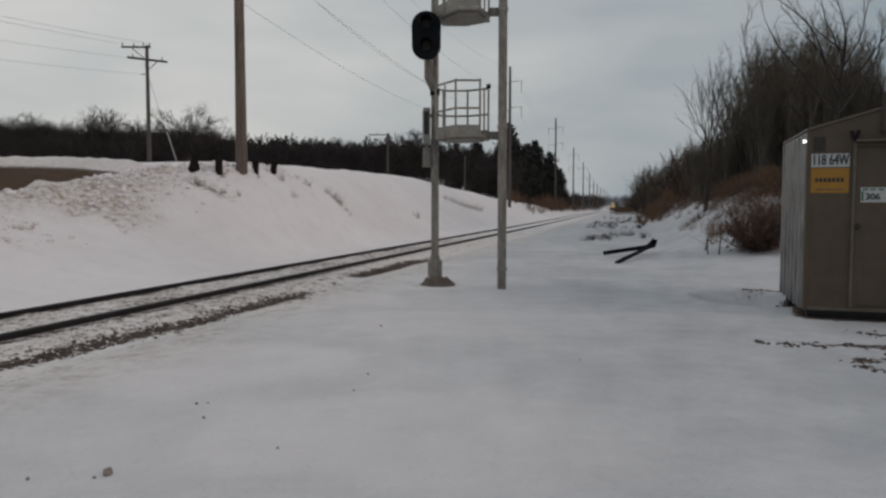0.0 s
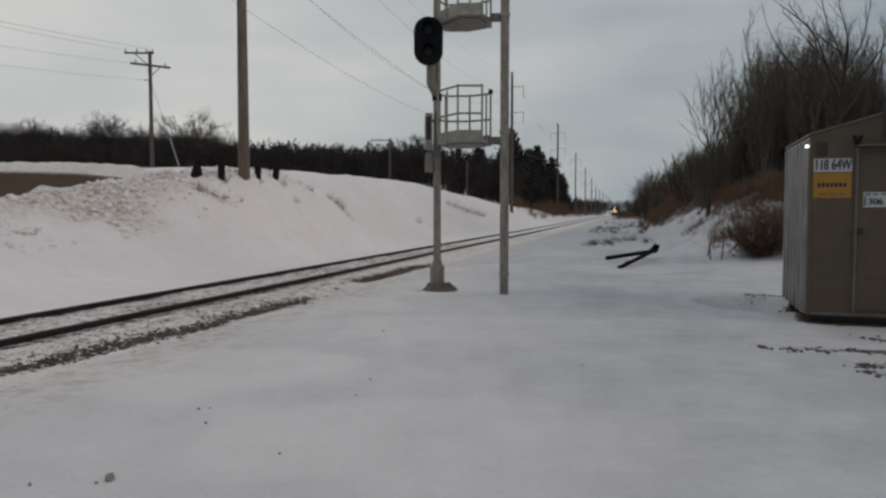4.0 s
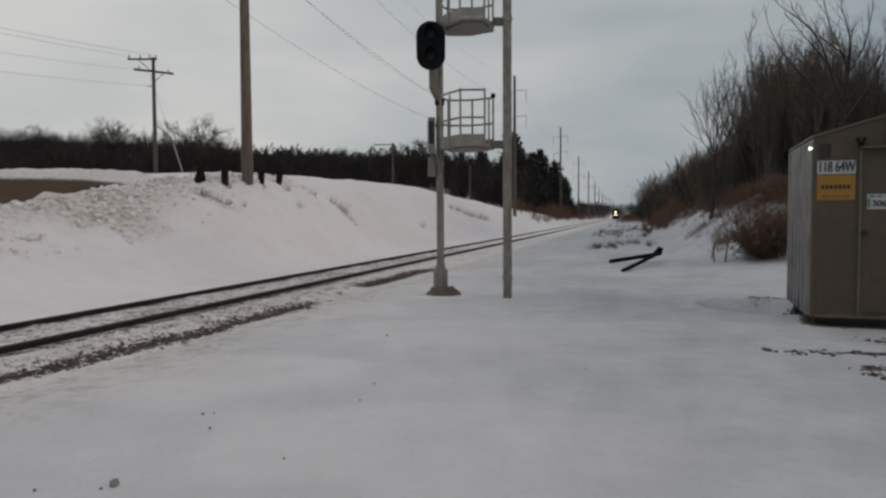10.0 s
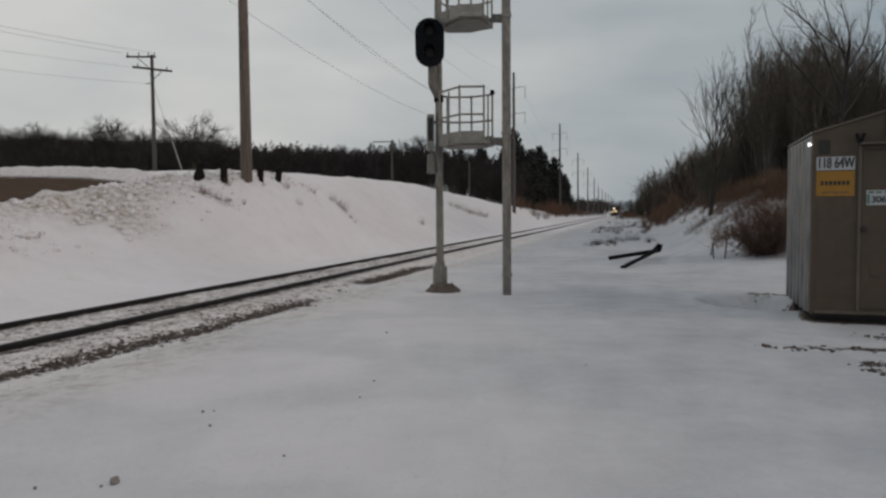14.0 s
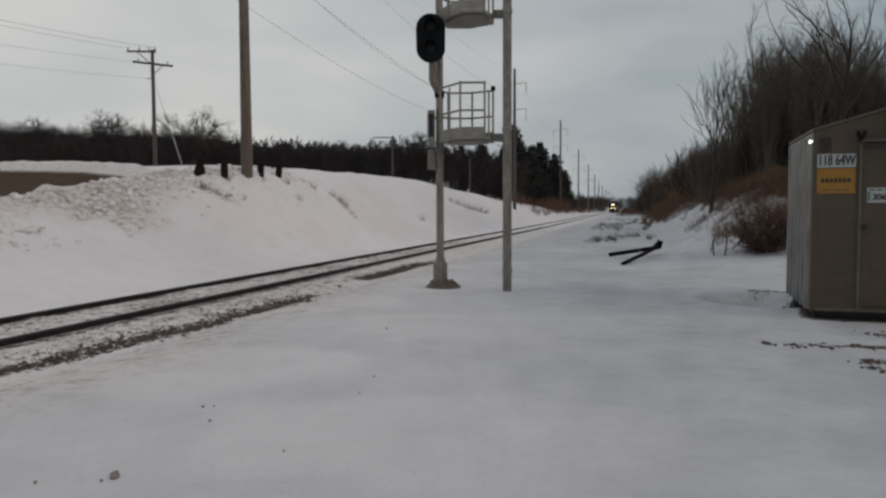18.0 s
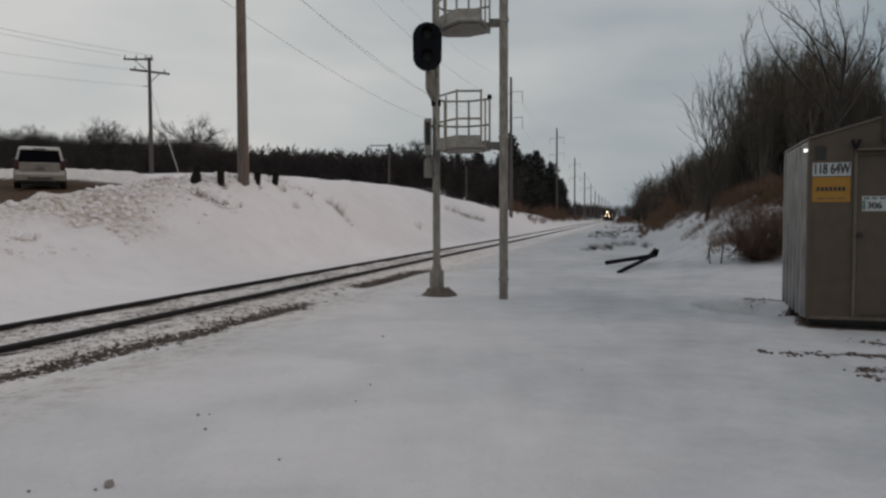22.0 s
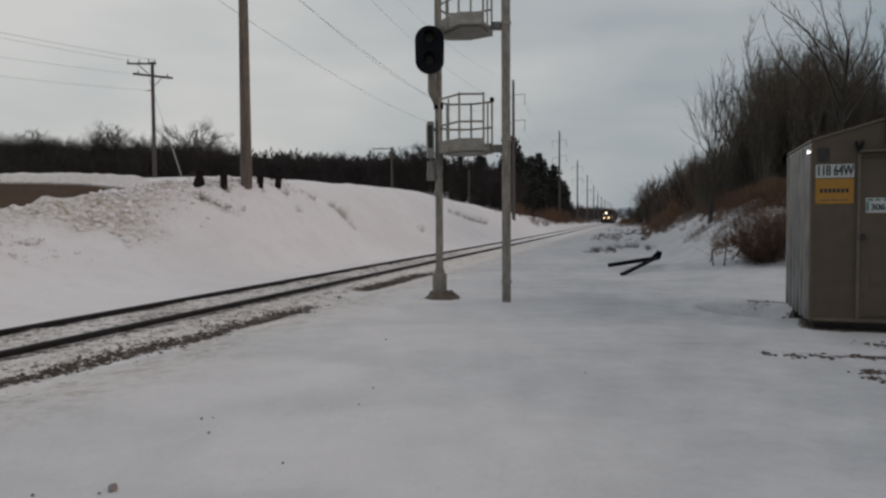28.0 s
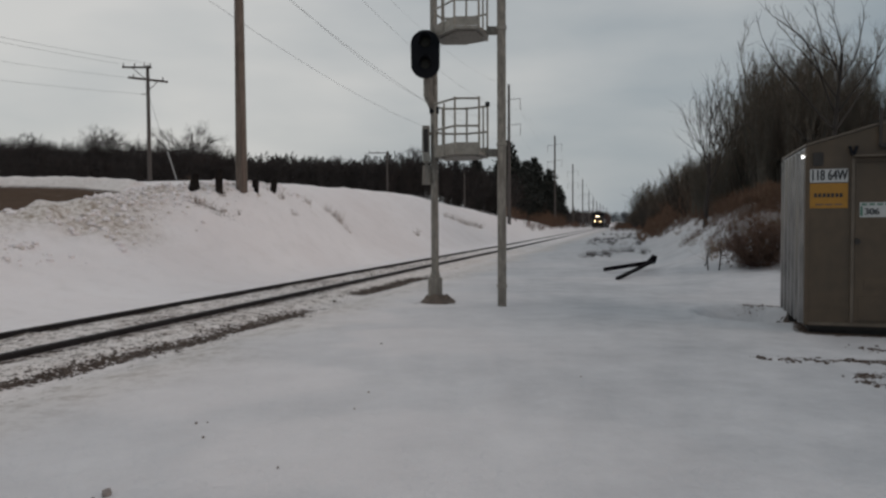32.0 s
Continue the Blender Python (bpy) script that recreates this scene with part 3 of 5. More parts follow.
def on_shoulder(rng, count):
    y = 3 + 50 * rng.random(count * 12) ** 1.5
    n = strip_n(y) + rng.normal(size=y.size) * np.interp(y, [8, 11], [0.13, 0.22]) + 0.10 * bumps(y, 2.0 + 0 * y, 3.0, 52, 2)
    x = track_x(y) - n / 0.967
    ok = soil_shade_at(x, y) + 0.45 * bumps(x, y, 0.35, 55, 3) > np.interp(y, [8, 10, 14, 16, 30], [0.32, 0.34, 0.36, 0.5, 0.55])
    return np.stack([x, y], 1)[ok][:count]


def on_plowed(rng, count):
    y, x = 8 + 24 * rng.random(count * 12), -26 + 22 * rng.random(count * 12)
    n = track_n(x, y)
    ok = (n > 4.0) & (n < 17) & (road_gap(x, y) > road_half(y) + 0.1) & (rng.random(y.size) < step(n, 4.5, 7.5)) & (bumps(x, y, 1.6, 81, 2) > -0.3)
    return np.stack([x, y], 1)[ok][:count]


# ---- poles and wires ----
def pole_base(x, y):
    return pose(x, y, ground_z(x, y) - 0.15)


def transmission_pole(y, height, r, first=False):
    x = float(track_x(y)) - 5.55 / 0.967
    p = thing("transmission_pole", pole_base(x, y), "tall round wooden pole of a high power line beside the track" if not first else "thick weathered wooden power pole on the snowbank",
              "utility pole", "poles of the high power line")
    bm = rd((0, 0, 0), (0, 0, height), r, r * 0.62, 14)
    part("shaft", bm, M_POLE if first else M_POLE_GREY, p, smooth=False)
    for z, s in ((height - 1.7, 1), (height - 1.9, -1), (height - 4.6, 1), (height - 4.9, -1)):
        bm = bmesh.new()
        rod(bm, (0, 0, z), (s * 1.35, 0, z + 0.12), 0.032, 0.024, 6)
        part("crossarm", bm, M_POLE_GREY, p)
        bm = bmesh.new()
        for k in range(7):
            rod(bm, (s * 1.3, 0, z + 0.05 - k * 0.17), (s * 1.3, 0, z - 0.04 - k * 0.17), 0.05, 0.03, 8)
        rod(bm, (s * 1.3, 0, z + 0.1), (s * 1.3, 0, z - 1.2), 0.015, None, 5)
        part("insulator", bm, M_INSUL, p)
    if first:
        part("stub", rd((0.10, -0.27, 0.0), (0.09, -0.25, 1.75), 0.10, 0.09, 10), M_POLE, p, "short stub post strapped beside the pole")
    part("ground_wire", rd((r * 0.98, -0.03, 0.1), (r * 0.63, -0.02, height - 0.5), 0.012, None, 5), M_GALV, p)
    return x, y, p.matrix_basis.translation.z, height


def wire(a, b, sag, r=0.014):
    cu = bpy.data.curves.new("overhead_wire", "CURVE")
    cu.dimensions, cu.bevel_depth, cu.bevel_resolution = "3D", r, 0
    sp = cu.splines.new("POLY")
    k = 14
    sp.points.add(k)
    for i in range(k + 1):
        u = i / k
        q = Vector(a).lerp(Vector(b), u)
        sp.points[i].co = (q.x, q.y, q.z - 4 * sag * u * (1 - u), 1)
    cu.materials.append(M_WIRE)
    tagged(new("overhead_wire", cu), "thin grey overhead wire hanging between two poles", "wire", "overhead wires")


def power_line():
    made = [transmission_pole(y, h, r, i == 1) for i, (y, h, r) in enumerate(((-24, 17.5, 0.2), (27.0, 13.2, 0.21), (84.0, 16.0, 0.2), (136, 17.0, 0.2), (181, 15.6, 0.19), (221, 14.6, 0.19), (258, 13.4, 0.19), (290, 12.0, 0.19), (325, 11.8, 0.19), (366, 11.8, 0.19), (415, 12, 0.19), (475, 12, 0.19)))]
    for a, b in zip(made[:5], made[1:6]):
        for s, dz, sag in ((1, -2.85, 1.9), (-1, -3.05, 2.85), (1, -5.75, 1.6), (-1, -6.05, 1.75)):
            wire((a[0] + 1.3 * s, a[1], a[2] + a[3] + dz), (b[0] + 1.3 * s, b[1], b[2] + b[3] + dz), sag, 0.0095)
        wire((a[0], a[1], a[2] + a[3] - 0.1), (b[0], b[1], b[2] + b[3] - 0.1), 1.8, 0.007)


def distribution_pole(x, y, height, turn, label):
    p = thing("utility_pole", pole_base(x, y) @ pose(0, 0, 0, 0, 0, turn), label, "utility pole", "poles of the field power line")
    part("shaft", rd((0, 0, 0), (0, 0, height), 0.15, 0.11, 10), M_POLE_GREY, p)
    top = height - 0.15
    part("crossarm", bx(-1.7, 0.3, -0.16, -0.06, top - 0.06, top + 0.06), M_POLE_GREY, p)
    arm = part("crossarm", bx(-1.35, 1.35, -0.18, -0.06, -0.07, 0.07), M_POLE_GREY, p, at=pose(0, 0, height - 1.0, 0, 0, 35))
    for px in (-1.62, -0.85, -0.2, 0.22):
        part("insulator", rd((px, -0.11, top + 0.05), (px, -0.11, top + 0.3), 0.05, 0.035, 8), M_INSUL, p)
    for px in (-1.0, 1.0):
        part("insulator", rd((px, -0.11, 0.05), (px, -0.11, 0.28), 0.05, 0.035, 8), M_INSUL, arm)
    part("brace", rd((-1.0, -0.11, top - 0.05), (-0.05, -0.12, top - 0.85), 0.03, None, 5), M_POLE_GREY, p)
    part("spool", rd((-0.42, -0.11, height - 2.02), (-0.1, -0.11, height - 2.0), 0.035, None, 6), M_INSUL, p)
    part("brace", rd((0.6, 0.3, height - 1.05), (0.05, -0.1, height - 1.75), 0.03, None, 5), M_POLE_GREY, p)
    return p


def field_line():
    p1 = distribution_pole(-20.67, 52.0, 8.26, 4, "wooden utility pole with two crossarms standing in the snowy field")
    p2 = thing("utility_pole", pole_base(-7.5, 100), "far utility pole with one crossarm before dark woods", "utility pole", "poles of the field power line")
    part("shaft", rd((0, 0, 0), (0, 0, 6.9), 0.14, 0.10, 10), M_POLE_GREY, p2)
    part("crossarm", bx(-2.5, 0.25, -0.16, -0.06, 6.6, 6.72), M_POLE_GREY, p2)
    for px in (-2.4, -1.3, 0.15):
        part("insulator", rd((px, -0.11, 6.71), (px, -0.11, 6.95), 0.05, 0.035, 8), M_INSUL, p2)
    p3 = thing("utility_pole", pole_base(3.0, 101), "plain thin far pole before dark woods", "utility pole", "poles of the field power line")
    part("shaft", rd((0, 0, 0), (0, 0, 5.4), 0.12, 0.09, 8), M_POLE_GREY, p3)
    part("cap", rd((0, 0, 5.4), (0, 0, 5.46), 0.1, 0.05, 8), M_GALV, p3)
    z1 = p1.matrix_basis.translation.z + 8.26
    for dx, dz, ez in ((-1.9, 0.15, 15.6), (0.25, 0.15, 15.0)):
        wire((-20.8 + dx, 52, z1 + dz), (-37 + dx, 14, ez - 2.6), 0.7, 0.010)
    for dx in (-0.6,):
        wire((-20.8 + dx, 52, z1 - 0.9), (-37 + dx, 14, 11.0), 0.8, 0.008)
    wire((-20.8, 52, z1 - 2.0), (-37, 14, 9.6), 0.8, 0.008)
    gx, gy = -18.9, 52.5
    gz = ground_z(gx, gy)
    g = thing("guy_wire", pose(gx, gy, gz), "slanting guy wire with a pale guard anchored in the snow", "guy wire")
    top = Vector((-20.9 - gx, 52 - gy, z1 - 1.2 - gz))
    part("strand", rd((0, 0, -0.2), top, 0.014, None, 5), M_WIRE, g)
    part("guard", rd((0, 0, -0.1), top * 0.30, 0.03, None, 6), M_WHITE_SIGN, g)


# ---- the signal ----
def ring_cage(parent, z):
    """A many-sided standing platform with toe board, posts and two rails; open towards the climbing post."""
    plan = [(0.02, -0.28), (0.42, -0.98), (0.90, -0.98), (1.13, -0.42), (1.13, 0.05), (0.70, 0.36), (0.18, 0.36), (0.02, 0.0)]
    part("platform", slab(plan, z, z + 0.05, "z"), M_GALV, parent)
    under = slab([(0.15, -0.3), (0.48, -0.85), (0.86, -0.85), (1.02, -0.4), (1.02, 0.0), (0.66, 0.26), (0.24, 0.26)], z - 0.03, z - 0.003, "z")
    part("underframe", under, M_MAST, parent)
    edges = [(7, 0), (0, 1), (1, 2), (4, 5), (5, 6), (6, 7)]
    bm = bmesh.new()
    for i, j in edges:
        (a, b), (c, d) = plan[i], plan[j]
        L = math.hypot(c - a, d - b)
        m = Matrix.Translation(((a + c) / 2, (b + d) / 2, z + 0.145)) @ Matrix.Rotation(math.atan2(d - b, c - a), 4, "Z")
        bmesh.ops.create_cube(bm, size=1, matrix=m @ Matrix.Diagonal((L, 0.012, 0.18, 1)))
    part("toe_board", bm, M_GALV, parent)
    for h in (0.56, 1.1):
        for i, j in edges:
            (a, b), (c, d) = plan[i], plan[j]
            part("rail", rd((a, b, z + h), (c, d, z + h), 0.022, None, 6), M_GALV, parent)
    for i in (0, 1, 2, 4, 5, 6, 7):
        a, b = plan[i]
        part("stanchion", rd((a, b, z), (a, b, z + 1.13), 0.024, None, 6), M_GALV, parent)
    for a, b in ((1.02, -0.3), (0.21, -0.62)):
        part("stanchion", rd((a, b, z), (a, b, z + 1.06), 0.02, None, 6), M_GALV, parent)
    part("post_cap", rd((1.13, 0.05, z + 1.1), (1.13, 0.05, z + 1.19), 0.05, 0.045, 8), M_BLACK, parent)
    part("bracket", bx(-0.06, 0.1, -0.05, 0.05, z - 0.05, z + 0.05, bevel=0.01), M_MAST, parent)
    part("bracket", bx(1.08, 1.36, -0.6, -0.5, z - 0.02, z + 0.14, bevel=0.01), M_MAST, parent)


def oval(w, h, y0, y1, k=28):
    pts = []
    r = w / 2
    for i in range(k):
        a = 2 * math.pi * i / k
        cz = (h / 2 - r) * (1 if math.sin(a) >= 0 else -1)
        pts.append((r * math.cos(a), r * math.sin(a) + cz))
    return slab(pts, y0, y1, "y")


def signal():
    X, Y = -0.17, 15.6
    g = ground_z(X, Y, False) - 0.03
    s = thing("signal_mast", pose(X, Y, g), "grey railway signal mast with caged platforms on a concrete foot", "railway signal")
    bm = bmesh.new()
    bmesh.ops.create_cone(bm, cap_ends=True, segments=17, radius1=0.47, radius2=0.20, depth=0.26, matrix=pose(0.05, 0, 0.09, 0, 0, 12))
    bmesh.ops.subdivide_edges(bm, edges=[e for e in bm.edges if abs(e.verts[0].co.z - e.verts[1].co.z) > 0.1], cuts=2)
    for v in bm.verts:
        v.co += Vector((0.11 * noise.noise(v.co * 6), 0.09 * noise.noise(v.co * 7 + Vector((3, 0, 0))), 0.05 * noise.noise(v.co * 8 + Vector((0, 5, 0)))))
    part("footing", bm, M_CONCRETE, s, "brown stained concrete footing")
    part("base_casting", bx(-0.15, 0.15, -0.15, 0.15, 0.17, 0.58, bevel=0.03), M_MAST, s, "square cast base box")
    part("collar", rd((0, 0, 0.57), (0, 0, 0.70), 0.12, 0.088, 14), M_MAST, s)
    part("pole", rd((0, 0, 0.6), (0, 0, 8.6), 0.080, 0.072, 16), M_MAST, s)
    post = part("climbing_post", bx(1.28, 1.45, -0.78, -0.66, -0.25, 8.4, bevel=0.012), M_MAST, s, "flat grey climbing post")
    for z in (0.42, 3.28, 5.6):
        part("clamp", bx(1.265, 1.465, -0.795, -0.645, z, z + 0.07, bevel=0.008), M_GALV, post)
    for k in range(24):
        part("rung", rd((1.36, -0.66, 0.5 + 0.32 * k), (1.36, -0.46, 0.5 + 0.32 * k), 0.011, None, 5), M_GALV, post)
    ring_cage(s, 3.10)
    ring_cage(s, 5.57)
    head = part("signal_head", oval(0.60, 0.98, -0.42, -0.34), M_BLACK, s, "black oval signal head with unlit lenses", at=pose(-0.17, 0, 5.2))
    part("head_case", oval(0.44, 0.78, -0.34, -0.12), M_BLACK, head)
    for z in (0.24, -0.20):
        part("lens", rd((0, -0.415, z), (0, -0.435, z), 0.105, 0.09, 18), M_LENS, head)
        bm = bmesh.new()
        pts = [(0.13 * math.cos(a), 0.13 * math.sin(a)) for a in [math.radians(q) for q in range(-25, 206, 15)]]
        inner = [(0.118 * math.cos(a), 0.118 * math.sin(a)) for a in [math.radians(q) for q in range(205, -26, -15)]]
        part("visor", slab(pts + inner, -0.72, -0.415, "y"), M_BLACK, head, at=pose(0, 0, z))
    part("head_arm", rd((-0.17, -0.2, 5.02), (0.0, 0.0, 5.3), 0.035, None, 8), M_MAST, s)
    bm = bmesh.new()
    rod(bm, (-0.12, -0.12, 4.75), (-0.12, -0.1, 4.38), 0.10, None, 12)
    rod(bm, (-0.12, -0.1, 4.40), (0.0, -0.02, 4.12), 0.10, 0.08, 12)
    part("conduit_elbow", bm, M_MAST, s, "bent grey conduit")
    part("clamp", bx(-0.1, 0.1, -0.1, 0.1, 4.05, 4.17, bevel=0.015), M_BLACK, s)
    case = part("relay_box", bx(-0.245, -0.095, -0.14, 0.10, 3.02, 3.78, bevel=0.012), M_GALV, s, "narrow upright grey box")
    part("junction_box", rd((-0.16, -0.02, 2.55), (-0.16, -0.02, 2.95), 0.10, 0.085, 12), M_MAST, s, "dull round junction box")
    part("conduit", rd((-0.16, -0.02, 2.9), (-0.16, -0.02, 3.03), 0.03, None, 8), M_MAST, s)
    part("box_door", bx(-0.255, -0.246, -0.12, 0.08, 3.2, 3.72), M_SHED_DARK, case)
    part("box_panel", bx(-0.225, -0.125, -0.148, -0.141, 3.22, 3.7), M_SHED_DARK, case)
    for z in (2.8, 3.6):
        part("clamp", bx(-0.1, 0.085, -0.075, 0.075, z, z + 0.05, bevel=0.008), M_MAST, s)


# ---- the equipment shed ----
def shed():
    W, D, H, R = 2.5, 2.6, 2.76, 3.12
    base = pose(5.53, 11.2, -0.04, 0, 0, -17.7)
    s = thing("equipment_shed", base, "tan metal railway equipment shed with signs on its door wall", "shed")
    gable = [(0, 0.04), (W, 0.04), (W, H), (W / 2, R), (0, H)]
    part("front_wall", slab(gable, 0.0, 0.05, "y"), M_SHED, s)
    part("back_wall", slab(gable, D - 0.05, D, "y"), M_SHED, s)
    side = part("side_wall", bx(0.0, 0.04, 0.051, D - 0.051, 0.04, H - 0.01), M_SHED_SIDE, s, "grey ribbed metal side wall")
    for k in range(6):
        y0 = 0.20 + k * 0.41
        part("rib", slab([(0.0, y0), (-0.05, y0 + 0.05), (-0.05, y0 + 0.13), (0.0, y0 + 0.18)], 0.04, H - 0.05, "z"), M_SHED_SIDE, side)
    part("side_wall", bx(W - 0.04, W, 0.051, D - 0.051, 0.04, H - 0.01), M_SHED_SIDE, s)
    part("roof", slab([(-0.02, H + 0.002), (W / 2, R + 0.005), (W / 2, R + 0.04), (-0.02, H + 0.035)], -0.03, D + 0.03, "y"), M_SHED_EDGE, s)
    part("roof", slab([(W + 0.02, H + 0.002), (W / 2, R + 0.005), (W / 2, R + 0.04), (W + 0.02, H + 0.035)], -0.03, D + 0.03, "y"), M_SHED_EDGE, s)
    part("corner_trim", bx(-0.012, 0.05, -0.012, 0.06, 0.04, H - 0.02, bevel=0.006), M_SHED, s)
    part("sill", bx(0.05, W, -0.02, -0.001, 0.04, 0.09, bevel=0.005), M_SHED_EDGE, s)
    part("floor_frame", bx(0.04, W - 0.04, 0.06, D - 0.06, -0.02, 0.04), M_SHED_DARK, s)
    for y0 in (0.15, D - 0.3):
        part("skid", bx(0.08, W - 0.08, y0, y0 + 0.15, -0.2, -0.02), M_SHED_DARK, s)
    # the left frame alone takes the paler paint, as if catching light
    frame_ = part("door_frame", bx(0.61, 0.66, -0.03, -0.001, 0.09, 2.56, bevel=0.006), M_SHED_EDGE, s, "door frame with its lit edge put into a paler paint")
    part("door_frame", bx(1.60, 1.65, -0.03, -0.001, 0.09, 2.56, bevel=0.006), M_SHED, s)
    part("door_frame", bx(0.66, 1.60, -0.03, -0.001, 2.5, 2.56, bevel=0.006), M_SHED, s)
    door = part("door", bx(0.665, 1.595, -0.022, -0.001, 0.13, 2.495, bevel=0.006), M_SHED, s, "closed tan steel door")
    part("kick_plate", bx(0.72, 1.54, -0.028, -0.022, 0.16, 0.5, bevel=0.003), M_SHED, door)
    part("handle", rd((0.70, -0.02, 1.32), (0.70, -0.07, 1.32), 0.045, 0.035, 12), M_SHED_DARK, door, "dark round handle")
    part("vent_cover", bx(0.80, 1.14, -0.03, -0.022, 0.62, 0.78), M_SHED, door)
    bm = bmesh.new()
    rod(bm, (0.575, -0.05, 2.74), (0.62, -0.05, 2.6), 0.022, None, 6)
    rod(bm, (0.675, -0.05, 2.74), (0.63, -0.05, 2.6), 0.022, None, 6)
    rod(bm, (0.625, -0.05, 2.62), (0.625, 0.0, 2.62), 0.02, None, 6)
    part("hook", bm, M_BLACK, s, "dark forked hook above the door")
    part("vent", bx(0.09, 0.23, -0.02, -0.001, 2.46, 2.66, bevel=0.004), M_SHED_DARK, s, "small dark louvred vent")
    part("door_hood", bx(0.62, 1.72, -0.17, -0.031, 2.575, 2.60, bevel=0.004), M_SHED_EDGE, s, "drip hood over the door")
    part("bracket", rd((0.98, -0.06, 2.72), (0.98, -0.06, 3.28), 0.025, None, 6), M_SHED_DARK, s)
    part("bracket", bx(0.98, 1.22, -0.07, -0.02, 2.7, 2.76), M_SHED_DARK, s)
    plate = part("sign_plate", bx(0.05, 0.57, -0.008, -0.001, 2.21, 2.41, bevel=0.002), M_WHITE_SIGN, s, "white plate with black numerals")
    t = part("lettering", lettering("118 64W", 0.185, M_INK), M_INK, plate, at=pose(0.31, -0.011, 2.31, 90, 0, 0))
    t.scale = (0.71, 1.2, 1)
    warn = part("warning_plate", bx(0.05, 0.57, -0.008, -0.001, 1.82, 2.195, bevel=0.002), M_YELLOW_SIGN, s, "yellow warning plate with illegible text")
    for k in range(7):
        part("text_bar", bx(0.11 + k * 0.058, 0.15 + k * 0.058, -0.012, -0.008, 1.985, 2.045), M_INK, warn)
    for k in range(3):
        part("text_bar", bx(0.13 + k * 0.13, 0.235 + k * 0.13, -0.011, -0.008, 1.865, 1.885), M_CONCRETE, warn)
    st = part("sticker", bx(0.725, 1.17, -0.027, -0.022, 1.68, 1.90), M_WHITE_SIGN, door, "white sticker with dark numerals")
    t = part("lettering", lettering("306", 0.135, M_INK), M_INK, st, at=pose(0.885, -0.03, 1.76, 90, 0, 0))
    t.scale = (1.0, 1.0, 1)
    for k in range(4):
        part("scroll_bar", bx(0.745 + 0.105 * k, 0.82 + 0.105 * k, -0.03, -0.027, 1.855, 1.885), M_GREEN_INK, st)
    part("scroll_bar", bx(0.732, 0.765, -0.03, -0.027, 1.70, 1.84), M_GREEN_INK, st)
    lamp = part("indicator_lamp", rd((-0.01, 0.03, 2.62), (-0.035, 0.0, 2.62), 0.035, 0.035, 12), M_GALV, s, "small lit indicator lamp")
    part("lamp_glass", slab([(-0.024, -0.028), (0.03, 0.0), (-0.024, 0.028)], -0.035, 0.0, "y"), glow("lamp_glow", (1.0, 0.99, 0.95), 2.0), lamp, "glowing white glass", at=pose(-0.042, 0.015, 2.60))


# ---- bare trees, brush and pines ----
def frusta(segs, sides=3):
    """Tapered prisms from rows of (p0, p1, r0, r1) as arrays."""
    s = np.asarray(segs, float)
    p0, p1, r0, r1 = s[:, 0:3], s[:, 3:6], s[:, 6], s[:, 7]
    d = p1 - p0
    d /= np.linalg.norm(d, axis=1)[:, None] + 1e-9
    ref = np.where(np.abs(d[:, 2:3]) > 0.9, np.array([[1.0, 0, 0]]), np.array([[0, 0, 1.0]]))
    u = np.cross(d, ref)
    u /= np.linalg.norm(u, axis=1)[:, None]
    w = np.cross(d, u)
    a = np.arange(sides) * 2 * np.pi / sides
    ring = np.cos(a)[None, :, None] * u[:, None] + np.sin(a)[None, :, None] * w[:, None]
    v = np.concatenate([p0[:, None] + ring * r0[:, None, None], p1[:, None] + ring * r1[:, None, None]], 1)
    b = (np.arange(len(s)) * 2 * sides)[:, None]
    i = np.arange(sides)
    j = (i + 1) % sides
    f = np.stack([b + i, b + j, b + sides + j, b + sides + i], -1)
    return v.reshape(-1, 3), f.reshape(-1, 4)


def limb(out, rng, p, d, length, r0, r1, k, lift, wob):
    """A bending shoot of k pieces; returns its joints."""
    joints = [(p, d, r0)]
    for i in range(k):
        d = d + np.array([0, 0, lift]) + rng.normal(size=3) * wob
        d = d / np.linalg.norm(d)
        q = p + d * length / k
        ra, rb = r0 + (r1 - r0) * i / k, r0 + (r1 - r0) * (i + 1) / k
        out.append((*p, *q, ra, rb))
        p = q
        joints.append((p, d, rb))
    return joints


